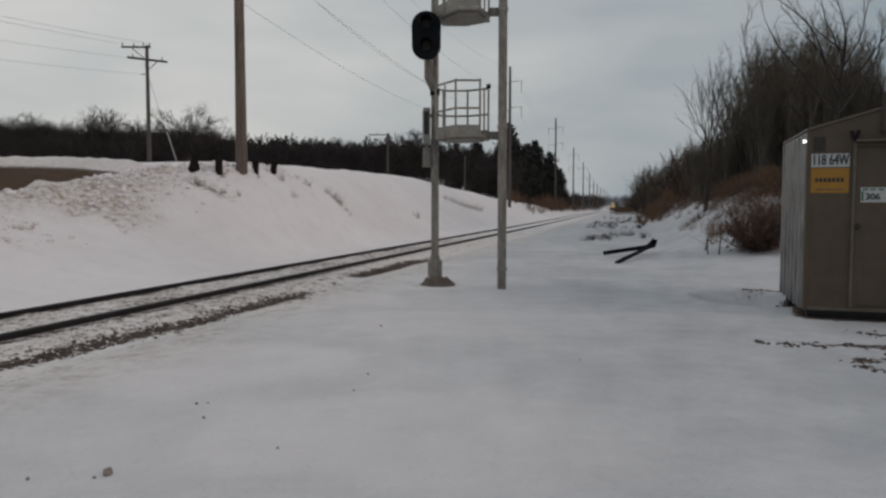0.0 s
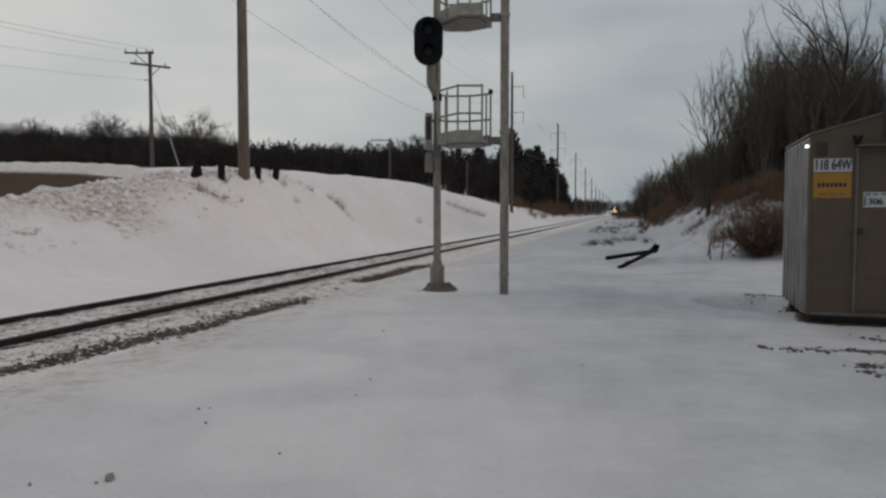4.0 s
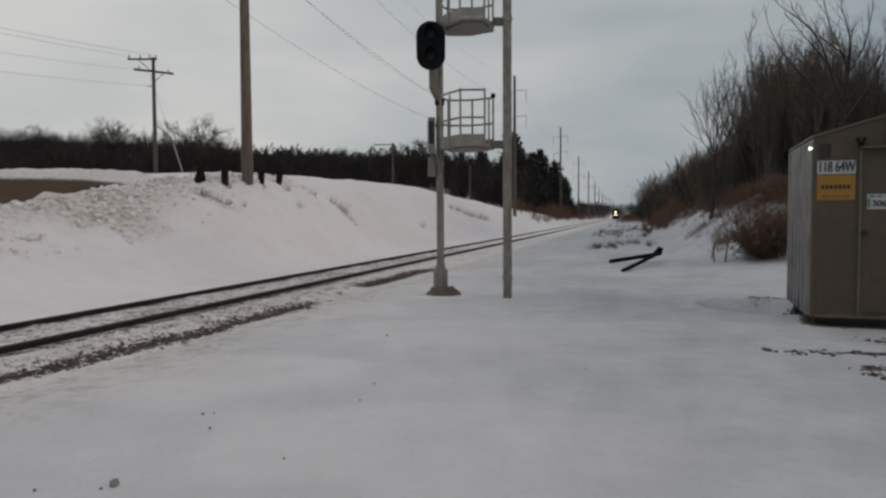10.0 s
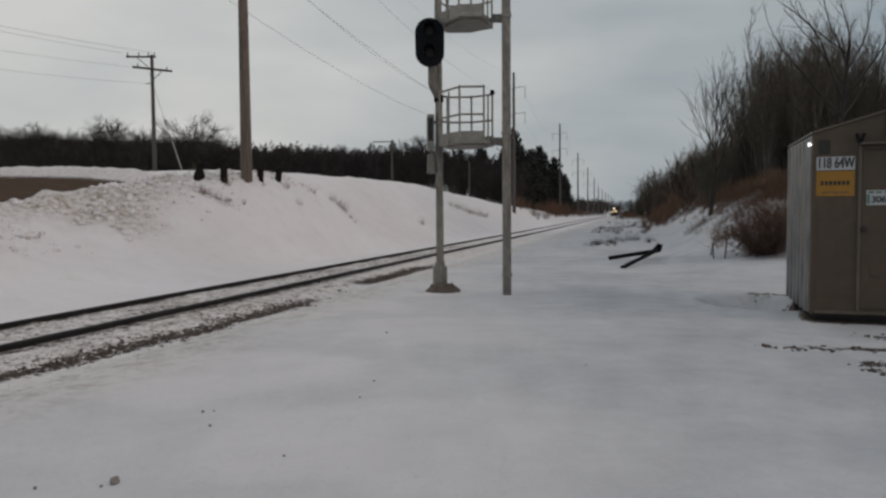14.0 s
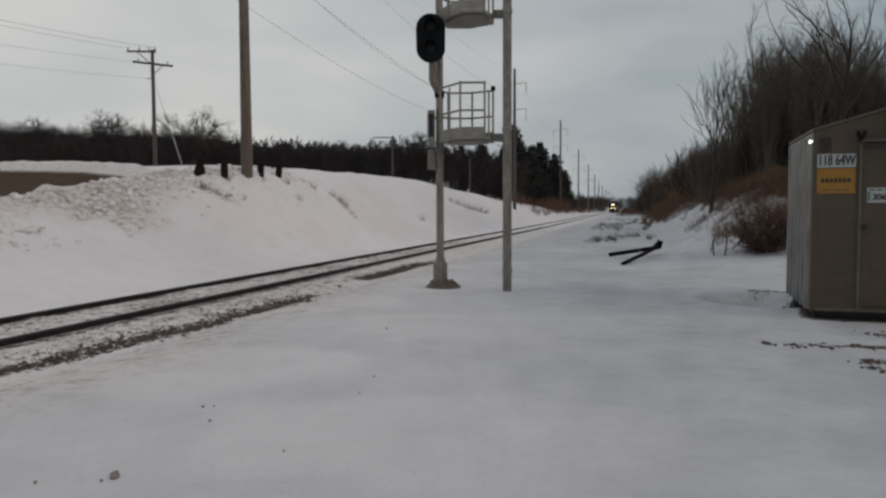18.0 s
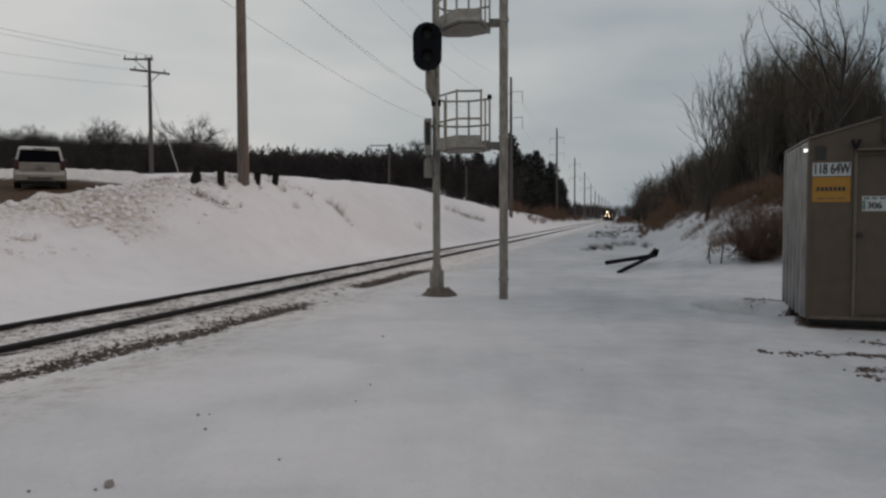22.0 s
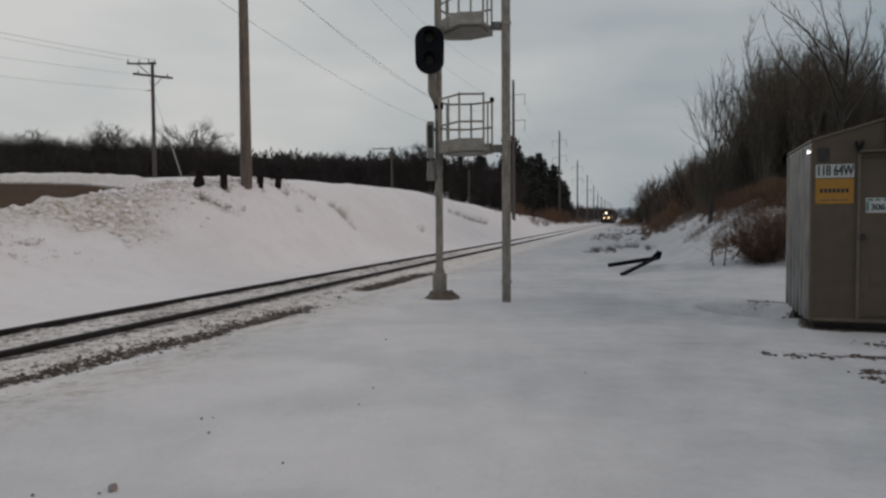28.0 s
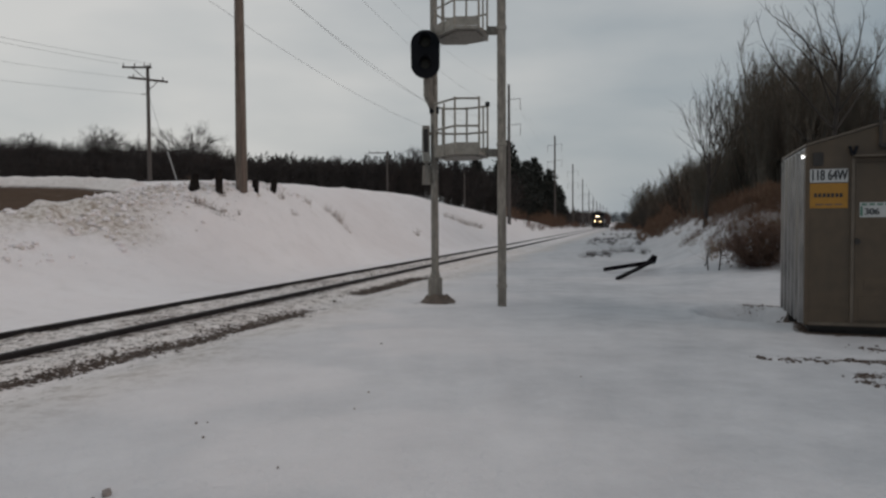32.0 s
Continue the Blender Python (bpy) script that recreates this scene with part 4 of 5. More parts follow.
def bare_tree(seed, H, r, boughs, subs, twigs, spread, lift=0.12, first=0.2, twig_r=0.009, reach=0.42, stems=1):
    """Wood and twigs of a leafless tree as two lists of pieces."""
    rng = np.random.default_rng(seed)
    wood, subs_, fine = [], [], []
    for s in range(stems):
        lean = rng.normal(size=3) * (0.05 if stems == 1 else 0.16)
        top = H * (1 if s == 0 else 0.7 + 0.3 * rng.random())
        start = np.array([rng.normal() * 0.03, rng.normal() * 0.03, 0.0]) if stems > 1 else np.zeros(3)
        rs = r if s == 0 else r * 0.7
        trunk = limb(wood, rng, start + (0, 0, -0.3), np.array([lean[0], lean[1], 1.0]), top * 0.9, rs, rs * 0.18, 9, 0.05, 0.05)
        for b in range(boughs):
            u = first + (0.97 - first) * (b + rng.random()) / boughs
            i = min(len(trunk) - 2, int(u * 9))
            p = trunk[i][0] + (trunk[i + 1][0] - trunk[i][0]) * (u * 9 - i)
            az = rng.random() * 6.283
            e = spread * (0.7 + 0.6 * rng.random())
            d = np.array([math.cos(az) * math.sin(e), math.sin(az) * math.sin(e), math.cos(e)])
            L = top * reach * (1.08 - u) * (0.7 + 0.6 * rng.random()) + 0.5
            rb = max(twig_r * 1.6, trunk[i][2] * 0.5)
            bough = limb(wood, rng, p, d, L, rb, twig_r * 1.2, 4, lift, 0.12)
            for c in range(subs):
                v = 0.2 + 0.8 * (c + rng.random()) / subs
                j = min(3, int(v * 4))
                q = bough[j][0] + (bough[j + 1][0] - bough[j][0]) * (v * 4 - j)
                dd = bough[j][1] + rng.normal(size=3) * 0.5
                dd /= np.linalg.norm(dd)
                sub = limb(subs_, rng, q, dd, L * (0.55 - 0.25 * v) + 0.25, max(twig_r, bough[j][2] * 0.55), twig_r * 0.7, 2, lift, 0.15)
                for tw in range(twigs):
                    a, dirn, _ = sub[rng.integers(0, 3)]
                    e2 = dirn + rng.normal(size=3) * 0.45 + (0, 0, 0.15)
                    e2 /= np.linalg.norm(e2)
                    fine.append((*a, *(a + e2 * (0.25 + 0.45 * rng.random()) * (H / 9)), twig_r * 0.8, twig_r * 0.35))
    return wood, (subs_, fine)


def forked_tree(seed, H, r, bole=0.35, limbs=6, levels=4, forks=3, open_=0.75, lift=0.04, twig_r=0.012, shrink=0.68):
    """A tree whose bole breaks into limbs that fork again and again into a rounded, lacy crown."""
    rng = np.random.default_rng(seed)
    wood, shoots, fine = [], [], []
    trunk = limb(wood, rng, np.array([0.0, 0.0, -0.3]), np.array([rng.normal() * 0.03, rng.normal() * 0.03, 1.0]), H * bole + 0.3, r, r * 0.72, 5, 0.05, 0.03)
    top, _, rt = trunk[-1]
    full = sum(shrink ** i for i in range(levels + 1))
    step_len = H * (1 - bole) / full

    def grow(p, d, length, ra, level):
        if level == levels:
            fine.append((*p, *(p + d * length), ra, ra * 0.3))
            return
        rb = max(twig_r, ra * 0.6)
        joints = limb(wood if level < 2 else shoots, rng, p, d, length, ra, rb, 2, lift, 0.10)
        for k in range(forks + (1 if level >= levels - 2 else 0)):
            q, dq, rq = joints[-1] if k < 2 else joints[1]
            turn = rng.normal(size=3) * (0.36 + 0.05 * level)
            e = dq + turn - dq * (turn @ dq)
            grow(q, e / np.linalg.norm(e), length * shrink * (0.8 + 0.4 * rng.random()), max(twig_r, rb * 0.75), level + 1)

    for k in range(limbs):
        az = 6.283 * (k + 0.6 * rng.random()) / limbs
        e = open_ * (0.25 + 0.85 * rng.random())
        at, _, ra = trunk[-1] if k < limbs * 0.6 else trunk[-2]
        grow(at, np.array([math.cos(az) * math.sin(e), math.sin(az) * math.sin(e), math.cos(e)]), step_len * (1.0 + 0.15 * math.sin(e)), ra * 0.55, 0)
    return wood, (shoots, fine)


def crown_of(fine, r=0.008, sides=3, extra=()):
    """Side shoots as prisms and the last twigs as tapering blades, in triangles."""
    shoots, twigs = fine
    v, q = frusta(list(extra) + list(shoots), sides)
    s = np.asarray(twigs, float)
    p0, p1 = s[:, 0:3], s[:, 3:6]
    side = np.random.default_rng(len(s)).normal(size=p0.shape)
    side[:, 2] *= 0.3
    side = side / np.linalg.norm(side, axis=1)[:, None] * r
    b = len(v) + 3 * np.arange(len(s))[:, None]
    v2 = np.stack([p0 - side, p0 + side, p1], 1).reshape(-1, 3)
    return np.concatenate([v, v2]), np.concatenate([q[:, [0, 1, 2]], q[:, [0, 2, 3]], np.concatenate([b, b + 1, b + 2], 1)])


def tree_thing(x, y, wood, fine, label, turn=0.0, group="bare trees along the bank", bark=None, twig=None, tip=0.008):
    t = thing("tree", pose(x, y, ground_z(x, y) - 0.1, 0, 0, turn), label, "tree", group)
    part("trunk", from_arrays("trunk", *frusta(wood, 6), bark or M_BARK, True), None, t)
    part("crown", from_arrays("crown", *crown_of(fine, tip), twig or M_TWIG), None, t)
    return t


def near_trees():
    rng = np.random.default_rng(4)
    # two that stand out
    w, (shoots, f) = forked_tree(17, 7.2, 0.12, 0.33, 6, 3, 3, 0.33, 0.09, 0.012, 0.76)
    tree_thing(12.6, 35.3, w[:5], (w[5:] + shoots, f), "slender bare tree alone at the foot of the snowy bank", 30, twig=M_BARK)
    # open crown: long limbs that arch up and outwards from one bole
    w, sub_, f, boughs = [], [], [], []
    trunk = limb(w, rng, np.array([0.0, 0.0, -0.3]), np.array([0.0, 0.0, 1.0]), 6.6, 0.135, 0.05, 11, 0.05, 0.025)
    for h, dx, dy, dz, L in ((3.5, -0.86, 0.1, 0.66, 4.8), (4.0, -0.66, -0.3, 0.78, 5.0), (4.7, -0.4, 0.4, 0.9, 3.9), (5.2, -0.2, -0.1, 1.0, 3.6), (5.9, 0.02, 0.2, 1.0, 2.8), (4.4, 0.35, -0.3, 0.92, 4.4),
                             (5.3, 0.55, 0.3, 0.8, 3.5), (3.6, 0.75, 0.2, 0.75, 4.0), (2.9, 0.9, -0.3, 0.6, 3.2), (5.7, -0.75, 0.0, 0.7, 3.0), (2.4, -0.7, 0.5, 0.6, 2.6)):
        k = int((h + 0.3) / 0.6)
        d = np.array([dx, dy, dz])
        b_ = []
        bough = limb(b_, rng, trunk[k][0], d / np.linalg.norm(d), L, max(0.03, trunk[k][2] * 0.52), 0.011, 7, 0.035, 0.10)
        boughs.append(b_)
        for j in range(2, 8):
            for c in range(2):
                q, dd, rq = bough[j]
                dd = dd + rng.normal(size=3) * 0.42 + (0, 0, 0.12)
                shoot = limb(sub_, rng, q, dd / np.linalg.norm(dd), (0.45 + 0.8 * rng.random()) * (1.15 - 0.07 * j), max(0.009, rq * 0.5), 0.007, 3, 0.06, 0.12)
                for a, dirn, _ in shoot[1:]:
                    e = dirn + rng.normal(size=3) * 0.45 + (0, 0, 0.1)
                    f.append((*a, *(a + e / np.linalg.norm(e) * (0.2 + 0.4 * rng.random())), 0.007, 0.003))
    t = tree_thing(15.62, 29.5, w, (sub_, f), "spreading bare tree with long open branches behind the shed", 0)
    for b_ in boughs:
        part("limb", from_arrays("limb", *frusta(b_, 6), M_BARK, True), None, t)
    kinds = []
    for k in range(6):
        w, f = bare_tree(40 + k, 7.6 + 0.4 * k, 0.05 + 0.004 * k, 9, 4, 6, 0.27, 0.20, 0.22, 0.0075, 0.27, stems=6)
        kinds.append(tree_thing(17.6 + 2.4 * k, 40 + 3.3 * k, w, f, "bare many-stemmed sapling clump in the dense thicket", 40 * k, bark=M_STEM))
    spots = []
    while len(spots) < 112:
        y = 36.5 + 70 * rng.random() ** 1.4
        n = -14.6 - 10.5 * rng.random() ** 1.1 + (1.0 if y > 55 else 0)
        x = float(track_x(y)) - n / 0.967
        if x / y < 0.392 + 0.02 * rng.random() and y < 75:
            continue
        if all(math.hypot(x - a, y - b) > 1.0 for a, b in spots):
            spots.append((x, y))
    for i, (x, y) in enumerate(spots):
        src = kinds[i % 6]
        s = (0.84 + 0.28 * rng.random()) * (1 if y < 60 else 0.8)
        c = copy_thing(src, pose(x, y, ground_z(x, y) - 0.1, rng.normal() * 2, rng.normal() * 2, rng.random() * 360))
        c.scale = (s, s, s)
    # the thicket's front, along the top of the bank
    for i in range(56):
        q = 0.398 + 0.19 * (i + rng.random()) / 56
        if q < 0.445 and i % 2:
            continue
        y = 41.5 + 9 * rng.random()
        x = q * y
        g = ground_z(x, y)
        h = np.interp(q, [0.39, 0.41, 0.45, 0.50, 0.56, 0.6], [0.212, 0.240, 0.248, 0.236, 0.224, 0.215]) * y + 1.6 - g
        s = h / 8.3 * (0.80 + 0.24 * rng.random())
        c = copy_thing(kinds[i % 6], pose(x, y, g - 0.1, rng.normal() * 2, rng.normal() * 2, rng.random() * 360))
        c.scale = (s, s, s)
    for i in range(24):
        y = 42 + 14 * rng.random()
        x = (0.338 + 0.066 * rng.random()) * y
        s = 0.40 + 0.22 * rng.random()
        c = copy_thing(kinds[i % 6], pose(x, y, ground_z(x, y) - 0.1, rng.normal() * 2, rng.normal() * 2, rng.random() * 360))
        c.scale = (s, s, s)
    # lower brush further along
    low = []
    for k in range(3):
        w, f = bare_tree(70 + k, 4.2 + 0.6 * k, 0.05, 10, 5, 4, 0.55, 0.12, 0.06, 0.016, 0.45, stems=3)
        low.append(tree_thing(20.5 + 3 * k, 62 + 8 * k, w, f, "low bare brushy tree beside the track", 50 * k, "brush trees along the track"))
    for i in range(142):
        y = 48 + 230 * rng.random() ** 1.2
        n = -10.8 - 14 * rng.random() + (2.6 if y > 110 else 0) - 3.6 * float(1 - step(y, 52, 75))
        if i >= 130:
            y, n = 125 + 5 * (i - 130), -10.2 - 1.5 * rng.random()
        x = float(track_x(y)) - n / 0.967
        s = (0.75 + 0.6 * rng.random()) * (1.2 if y > 110 else 1)
        c = copy_thing(low[i % 3], pose(x, y, ground_z(x, y) - 0.1, 0, 0, rng.random() * 360))
        c.scale = (s, s, s * (0.8 + 0.3 * rng.random()))


def merged(name, kinds, places, material, label, category):
    """Many plants in one mesh: places of (kind, x, y, z, turn, scale)."""
    vs, fs, base = [], [], 0
    for k, x, y, z, a, s in places:
        v, f = kinds[k]
        c, q = math.cos(a), math.sin(a)
        vs.append(np.stack([(v[:, 0] * c - v[:, 1] * q) * s + x, (v[:, 0] * q + v[:, 1] * c) * s + y, v[:, 2] * s + z], 1))
        fs.append(f + base)
        base += len(v)
    return tagged(new(name, from_arrays(name, np.concatenate(vs), np.concatenate(fs), material)), label, category, kind="stuff")


def far_woods():
    rng = np.random.default_rng(8)
    kinds = []

    for k in range(7):
        w, f = forked_tree(100 + k, 12.4 + k * 0.3, 0.20, 0.36, 6, 4, 3, 1.0, 0.03, 0.022, 0.70)
        kinds.append(crown_of(f, 0.022, 3, w))
    for k in range(3):
        w, f = bare_tree(120 + k, 9.8, 0.10, 11, 2, 12, 0.8, 0.1, 0.1, 0.03, 0.55)
        kinds.append(crown_of(f, 0.09, 3, w))
    places = []
    for i in range(1400):
        u = rng.random()
        y = 104 + 26 * rng.random() if i % 2 else 138 + 46 * rng.random()
        x = (-0.80 + 0.90 * u) * y
        k = int(rng.integers(0, 7)) if i % 4 < 1 and x < -0.3 * y else 7 + int(rng.integers(0, 3))
        places.append((k, x, y, ground_z(x, y, False) - 0.3, rng.random() * 6.28, (0.72 if k > 6 else 0.67) + 0.10 * rng.random()))
    merged("far_woods", kinds, places, M_WOODS, "dark leafless woods beyond the snowy field", "woods")
    # taller crowns that rise over the wood's edge
    for x, y, h, sd in ((-53.5, 116, 12.4, 5), (-40.4, 115, 13.2, 6), (-67, 118, 12.0, 7), (-4.3, 130, 10.0, 9)):
        w, (shoots, f) = forked_tree(200 + sd, h + 0.3, 0.24, 0.40, 10, 5, 3, 0.78, 0.02, 0.014, 0.66)
        tree_thing(x, y, w[:5], (w[5:] + shoots, f), "tall bare tree rising above the far woods", 0, "tall trees of the far woods", M_WOODS, M_WOODS, 0.02)
    # where the track runs out
    places = []
    for i in range(430):
        y = (350 + 220 * rng.random() if i % 3 else 150 + 110 * rng.random()) if i % 5 else 250 + 300 * rng.random()
        n = (7.2 + 52 * rng.random() ** 1.2 if i % 3 else 6.8 + 20 * rng.random()) if i % 5 else -9 - 50 * rng.random()
        x = float(track_x(y)) - n / 0.967
        places.append((7 + i % 3, x, y, ground_z(x, y, False) - 0.2, rng.random() * 6.28, (0.82 if y > 300 else 0.38) + 0.16 * rng.random()))
    for i in range(150):
        y = 165 + 240 * rng.random() ** 1.3
        n = 4.9 + 3.5 * rng.random() if i % 2 else -5.2 - 4.5 * rng.random()
        x = float(track_x(y)) - n / 0.967
        places.append((7 + i % 3, x, y, ground_z(x, y, False) - 0.2, rng.random() * 6.28, 0.17 + 0.12 * rng.random()))
    merged("trackside_brush", kinds, places, M_SCRUB, "dark brown scrub along the far track", "brush")
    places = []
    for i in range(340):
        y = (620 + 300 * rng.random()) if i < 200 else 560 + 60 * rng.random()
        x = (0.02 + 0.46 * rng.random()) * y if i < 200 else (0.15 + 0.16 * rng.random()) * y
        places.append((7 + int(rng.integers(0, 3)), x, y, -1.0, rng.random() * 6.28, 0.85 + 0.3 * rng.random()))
    merged("distant_woods", kinds, places, M_FARHAZE, "woods on the horizon, distance haze painted in as blue-grey", "woods")


def pine_mesh(seed, H):
    rng = np.random.default_rng(seed)
    v, f = [], []
    for tier in range(26):
        u = tier / 25
        z = H * (0.10 + 0.9 * u)
        R = (H * 0.23 * math.sqrt(max(0.0, 1 - u * u * 0.97)) * (0.55 + 0.45 * min(1, 4 * u)) + 0.2) * (0.65 + 0.6 * rng.random())
        for b in range(9):
            az = rng.random() * 6.283
            L = R * (0.6 + 0.5 * rng.random())
            for s in range(9):
                c = L * (0.15 + 0.85 * rng.random())
                p = np.array([math.cos(az) * c, math.sin(az) * c, z - 0.18 * c + rng.normal() * 0.25]) + rng.normal(size=3) * 0.22
                a, e = rng.normal(size=3), rng.normal(size=3)
                a, e = a / np.linalg.norm(a) * 0.42, e / np.linalg.norm(e) * 0.36
                f.append((len(v), len(v) + 1, len(v) + 2, len(v) + 3))
                v += [p - a, p + e * 0.5 - (0, 0, 0.1), p + a + (0, 0, 0.12), p - e * 0.5]
    return from_arrays("crown", v, f, M_PINE)


def pines():
    rng = np.random.default_rng(15)
    kinds = []
    for k in range(3):
        H = 12.5 + 1.2 * k
        y = 122 + 14 * k
        x = float(track_x(y)) - (12 + 2 * k) / 0.967
        t = thing("pine_tree", pose(x, y, ground_z(x, y) - 0.2), "dark green pine beside the railway cut", "tree", "pines by the track")
        part("trunk", rd((0, 0, 0), (0, 0, H * 0.97), 0.2, 0.03, 7), M_BARK, t)
        part("crown", pine_mesh(300 + k, H), M_PINE, t)
        kinds.append(t)
    for i in range(52):
        y = 118 + 85 * rng.random()
        n = 8.9 + 14.5 * rng.random() ** 1.3 + (6 if y < 130 else 0)
        x = float(track_x(y)) - n / 0.967
        c = copy_thing(kinds[i % 3], pose(x, y, ground_z(x, y) - 0.2, 0, 0, rng.random() * 360))
        s = (0.62 + 0.35 * rng.random()) * (0.72 if x / y < 0.078 else 1.0)
        c.scale = (s, s, s)


def tuft_mesh(name, seed, blades, h, spread, r, material):
    rng = np.random.default_rng(seed)
    out = []
    for b in range(blades):
        p = np.array([rng.normal() * spread * 0.4, rng.normal() * spread * 0.4, -0.05])
        d = np.array([rng.normal() * 0.35, rng.normal() * 0.35, 1.0])
        limb(out, rng, p, d / np.linalg.norm(d), h * (0.5 + 0.6 * rng.random()), r, r * 0.3, 2, -0.1, 0.25)
    return frusta(out, 3)


def undergrowth():
    rng = np.random.default_rng(31)
    grass = [tuft_mesh("g", 400 + k, 26, 0.75, 0.4, 0.008, M_GRASS) for k in range(3)]
    shrub = []
    for k in range(3):
        w, f = bare_tree(430 + k, 1.7 + 0.4 * k, 0.02, 6, 3, 7, 0.7, 0.06, 0.03, 0.008, 0.5, stems=4)
        shrub.append(crown_of(f, 0.009, 3, w))
    bank, brown = [], []
    while len(bank) < 420:
        y = 24 + 90 * rng.random() ** 1.5
        n = -10.6 - 11 * rng.random()
        x = float(track_x(y)) - n / 0.967
        if rng.random() < 0.10 + 0.75 * step(-n, 12.5, 16.0):
            bank.append((int(rng.integers(0, 3)), x, y, ground_z(x, y), rng.random() * 6.3, 0.7 + 0.7 * rng.random()))
    while len(brown) < 300:
        y = 29 + 110 * rng.random() ** 1.4
        n = -17.6 - 9 * rng.random() + 5.0 * step(y, 44, 62)
        x = float(track_x(y)) - n / 0.967
        brown.append((int(rng.integers(0, 3)), x, y, ground_z(x, y) - 0.1, rng.random() * 6.3, 0.7 + 0.9 * rng.random()))
    merged("dead_grass", grass, bank, M_GRASS, "tufts of pale dead grass in the snow", "grass")
    # scrub at the track's far shoulder
    low = []
    for i in range(360):
        y = 34 + 70 * rng.random() ** 1.5
        n = -4.6 - 4.6 * rng.random()
        if bumps(np.array([y * 0.6]), np.array([n * 1.5]), 3.0, 95, 2)[0] > 0.05:
            x = float(track_x(y)) - n / 0.967
            low.append((int(rng.integers(0, 3)), x, y, ground_z(x, y), rng.random() * 6.3, 0.25 + 0.35 * rng.random()))
    merged("dead_weeds", grass, low, M_SCRUB, "brown weeds poking through trackside snow", "weeds")
    # weeds on the cut bank
    weeds = []
    for x, y, s in ((-4.8, 33.6, 0.7), (-4.65, 33.4, 0.6), (-5.0, 33.8, 0.6), (-5.8, 31.6, 0.6), (-5.3, 33.5, 0.55), (-1.5, 43, 0.7), (-4.4, 33.3, 0.4), (-4.2, 33.2, 0.3), (-8.2, 24.45, 0.45), (-8.1, 24.35, 0.4), (-8.27, 24.5, 0.45), (-7.5, 24.85, 0.4), (-8.02, 24.6, 0.5), (-7.75, 24.65, 0.45), (-7.05, 25.35, 0.4), (-7.7, 25.8, 0.5), (0.2, 55, 0.7), (0.8, 56.5, 0.8), (1.3, 57.5, 0.9), (1.9, 59, 0.9), (2.6, 61, 0.9), (3.3, 63, 0.8), (0.6, 56, 0.7), (2.2, 60, 0.8), (1.6, 58, 0.7), (3.0, 62, 0.8), (-9.4, 27.5, 0.8), (-6.4, 29, 0.6), (-5.8, 28.6, 0.5)):
        weeds.append((int(rng.integers(0, 3)), x, y, ground_z(x, y), rng.random() * 6.3, s))
    for i in range(120):
        y = 29 + 22 * rng.random()
        n = -12.8 - 5.5 * rng.random()
        x = float(track_x(y)) - n / 0.967
        brown.append((int(rng.integers(0, 3)), x, y, ground_z(x, y) - 0.1, rng.random() * 6.3, 0.16 + 0.34 * rng.random() * step(-n, 13, 18)))
    for i in range(90):
        y = 25.5 + 11 * rng.random()
        x = (0.425 + 0.07 * rng.random()) * y
        brown.append((int(rng.integers(0, 3)), x, y, ground_z(x, y) - 0.1, rng.random() * 6.3, 0.16 + 0.4 * rng.random() * step(y, 27, 35)))
    for i in range(150):
        y = 92 + 130 * rng.random() ** 1.3
        n = 3.9 + 5.0 * rng.random() if i % 5 < 3 else -4.8 - 4.0 * rng.random()
        if n < 0:
            y += 35
        x = float(track_x(y)) - n / 0.967
        brown.append((int(rng.integers(0, 3)), x, y, ground_z(x, y) - 0.1, rng.random() * 6.3, 0.35 + 0.5 * rng.random()))
    for i in range(26):
        y = 112 + 42 * rng.random()
        x = float(track_x(y)) - (4.8 + 5.5 * rng.random()) / 0.967
        brown.append((int(rng.integers(0, 3)), x, y, ground_z(x, y) - 0.1, rng.random() * 6.3, 0.8 + 0.6 * rng.random()))
    for i in range(170):
        y = 58 + 95 * rng.random() ** 1.2
        n = -8.6 - 3.4 * rng.random()
        x = float(track_x(y)) - n / 0.967
        brown.append((int(rng.integers(0, 3)), x, y, ground_z(x, y) - 0.1, rng.random() * 6.3, 0.25 + 0.85 * rng.random() * step(-n, 8.4, 11.5)))
    stalks = [tuft_mesh("s", 480 + k, 8, 0.8, 0.6, 0.011, M_BRUSH) for k in range(4)]
    red = []
    for i in range(2600):
        y = 25.5 + 34 * rng.random() ** 1.3
        n = -10.3 - 5.8 * rng.random() ** 0.75
        x = float(track_x(y)) - n / 0.967
        if bumps(np.array([x]), np.array([y]), 2.6, 65, 2)[0] > 0.25 - 0.8 * float(step(-n, 10.5, 13.5)):
            red.append((int(rng.integers(0, 4)), x, y, ground_z(x, y), rng.random() * 6.3, 0.5 + 0.75 * rng.random() * float(step(-n, 11, 14))))
    merged("bank_stalks", stalks, red, M_BRUSH, "thin russet stalks standing in the bank's snow", "weeds")
    merged("bank_weeds", grass, weeds, M_GRASS, "sparse dead weeds on the snowbank", "weeds")
    merged("undergrowth", shrub, brown, M_BRUSH, "russet leafless undergrowth on the bank", "brush")
    # round bush and thin stalks before the shed
    stems, shoots, fine = [], [], []
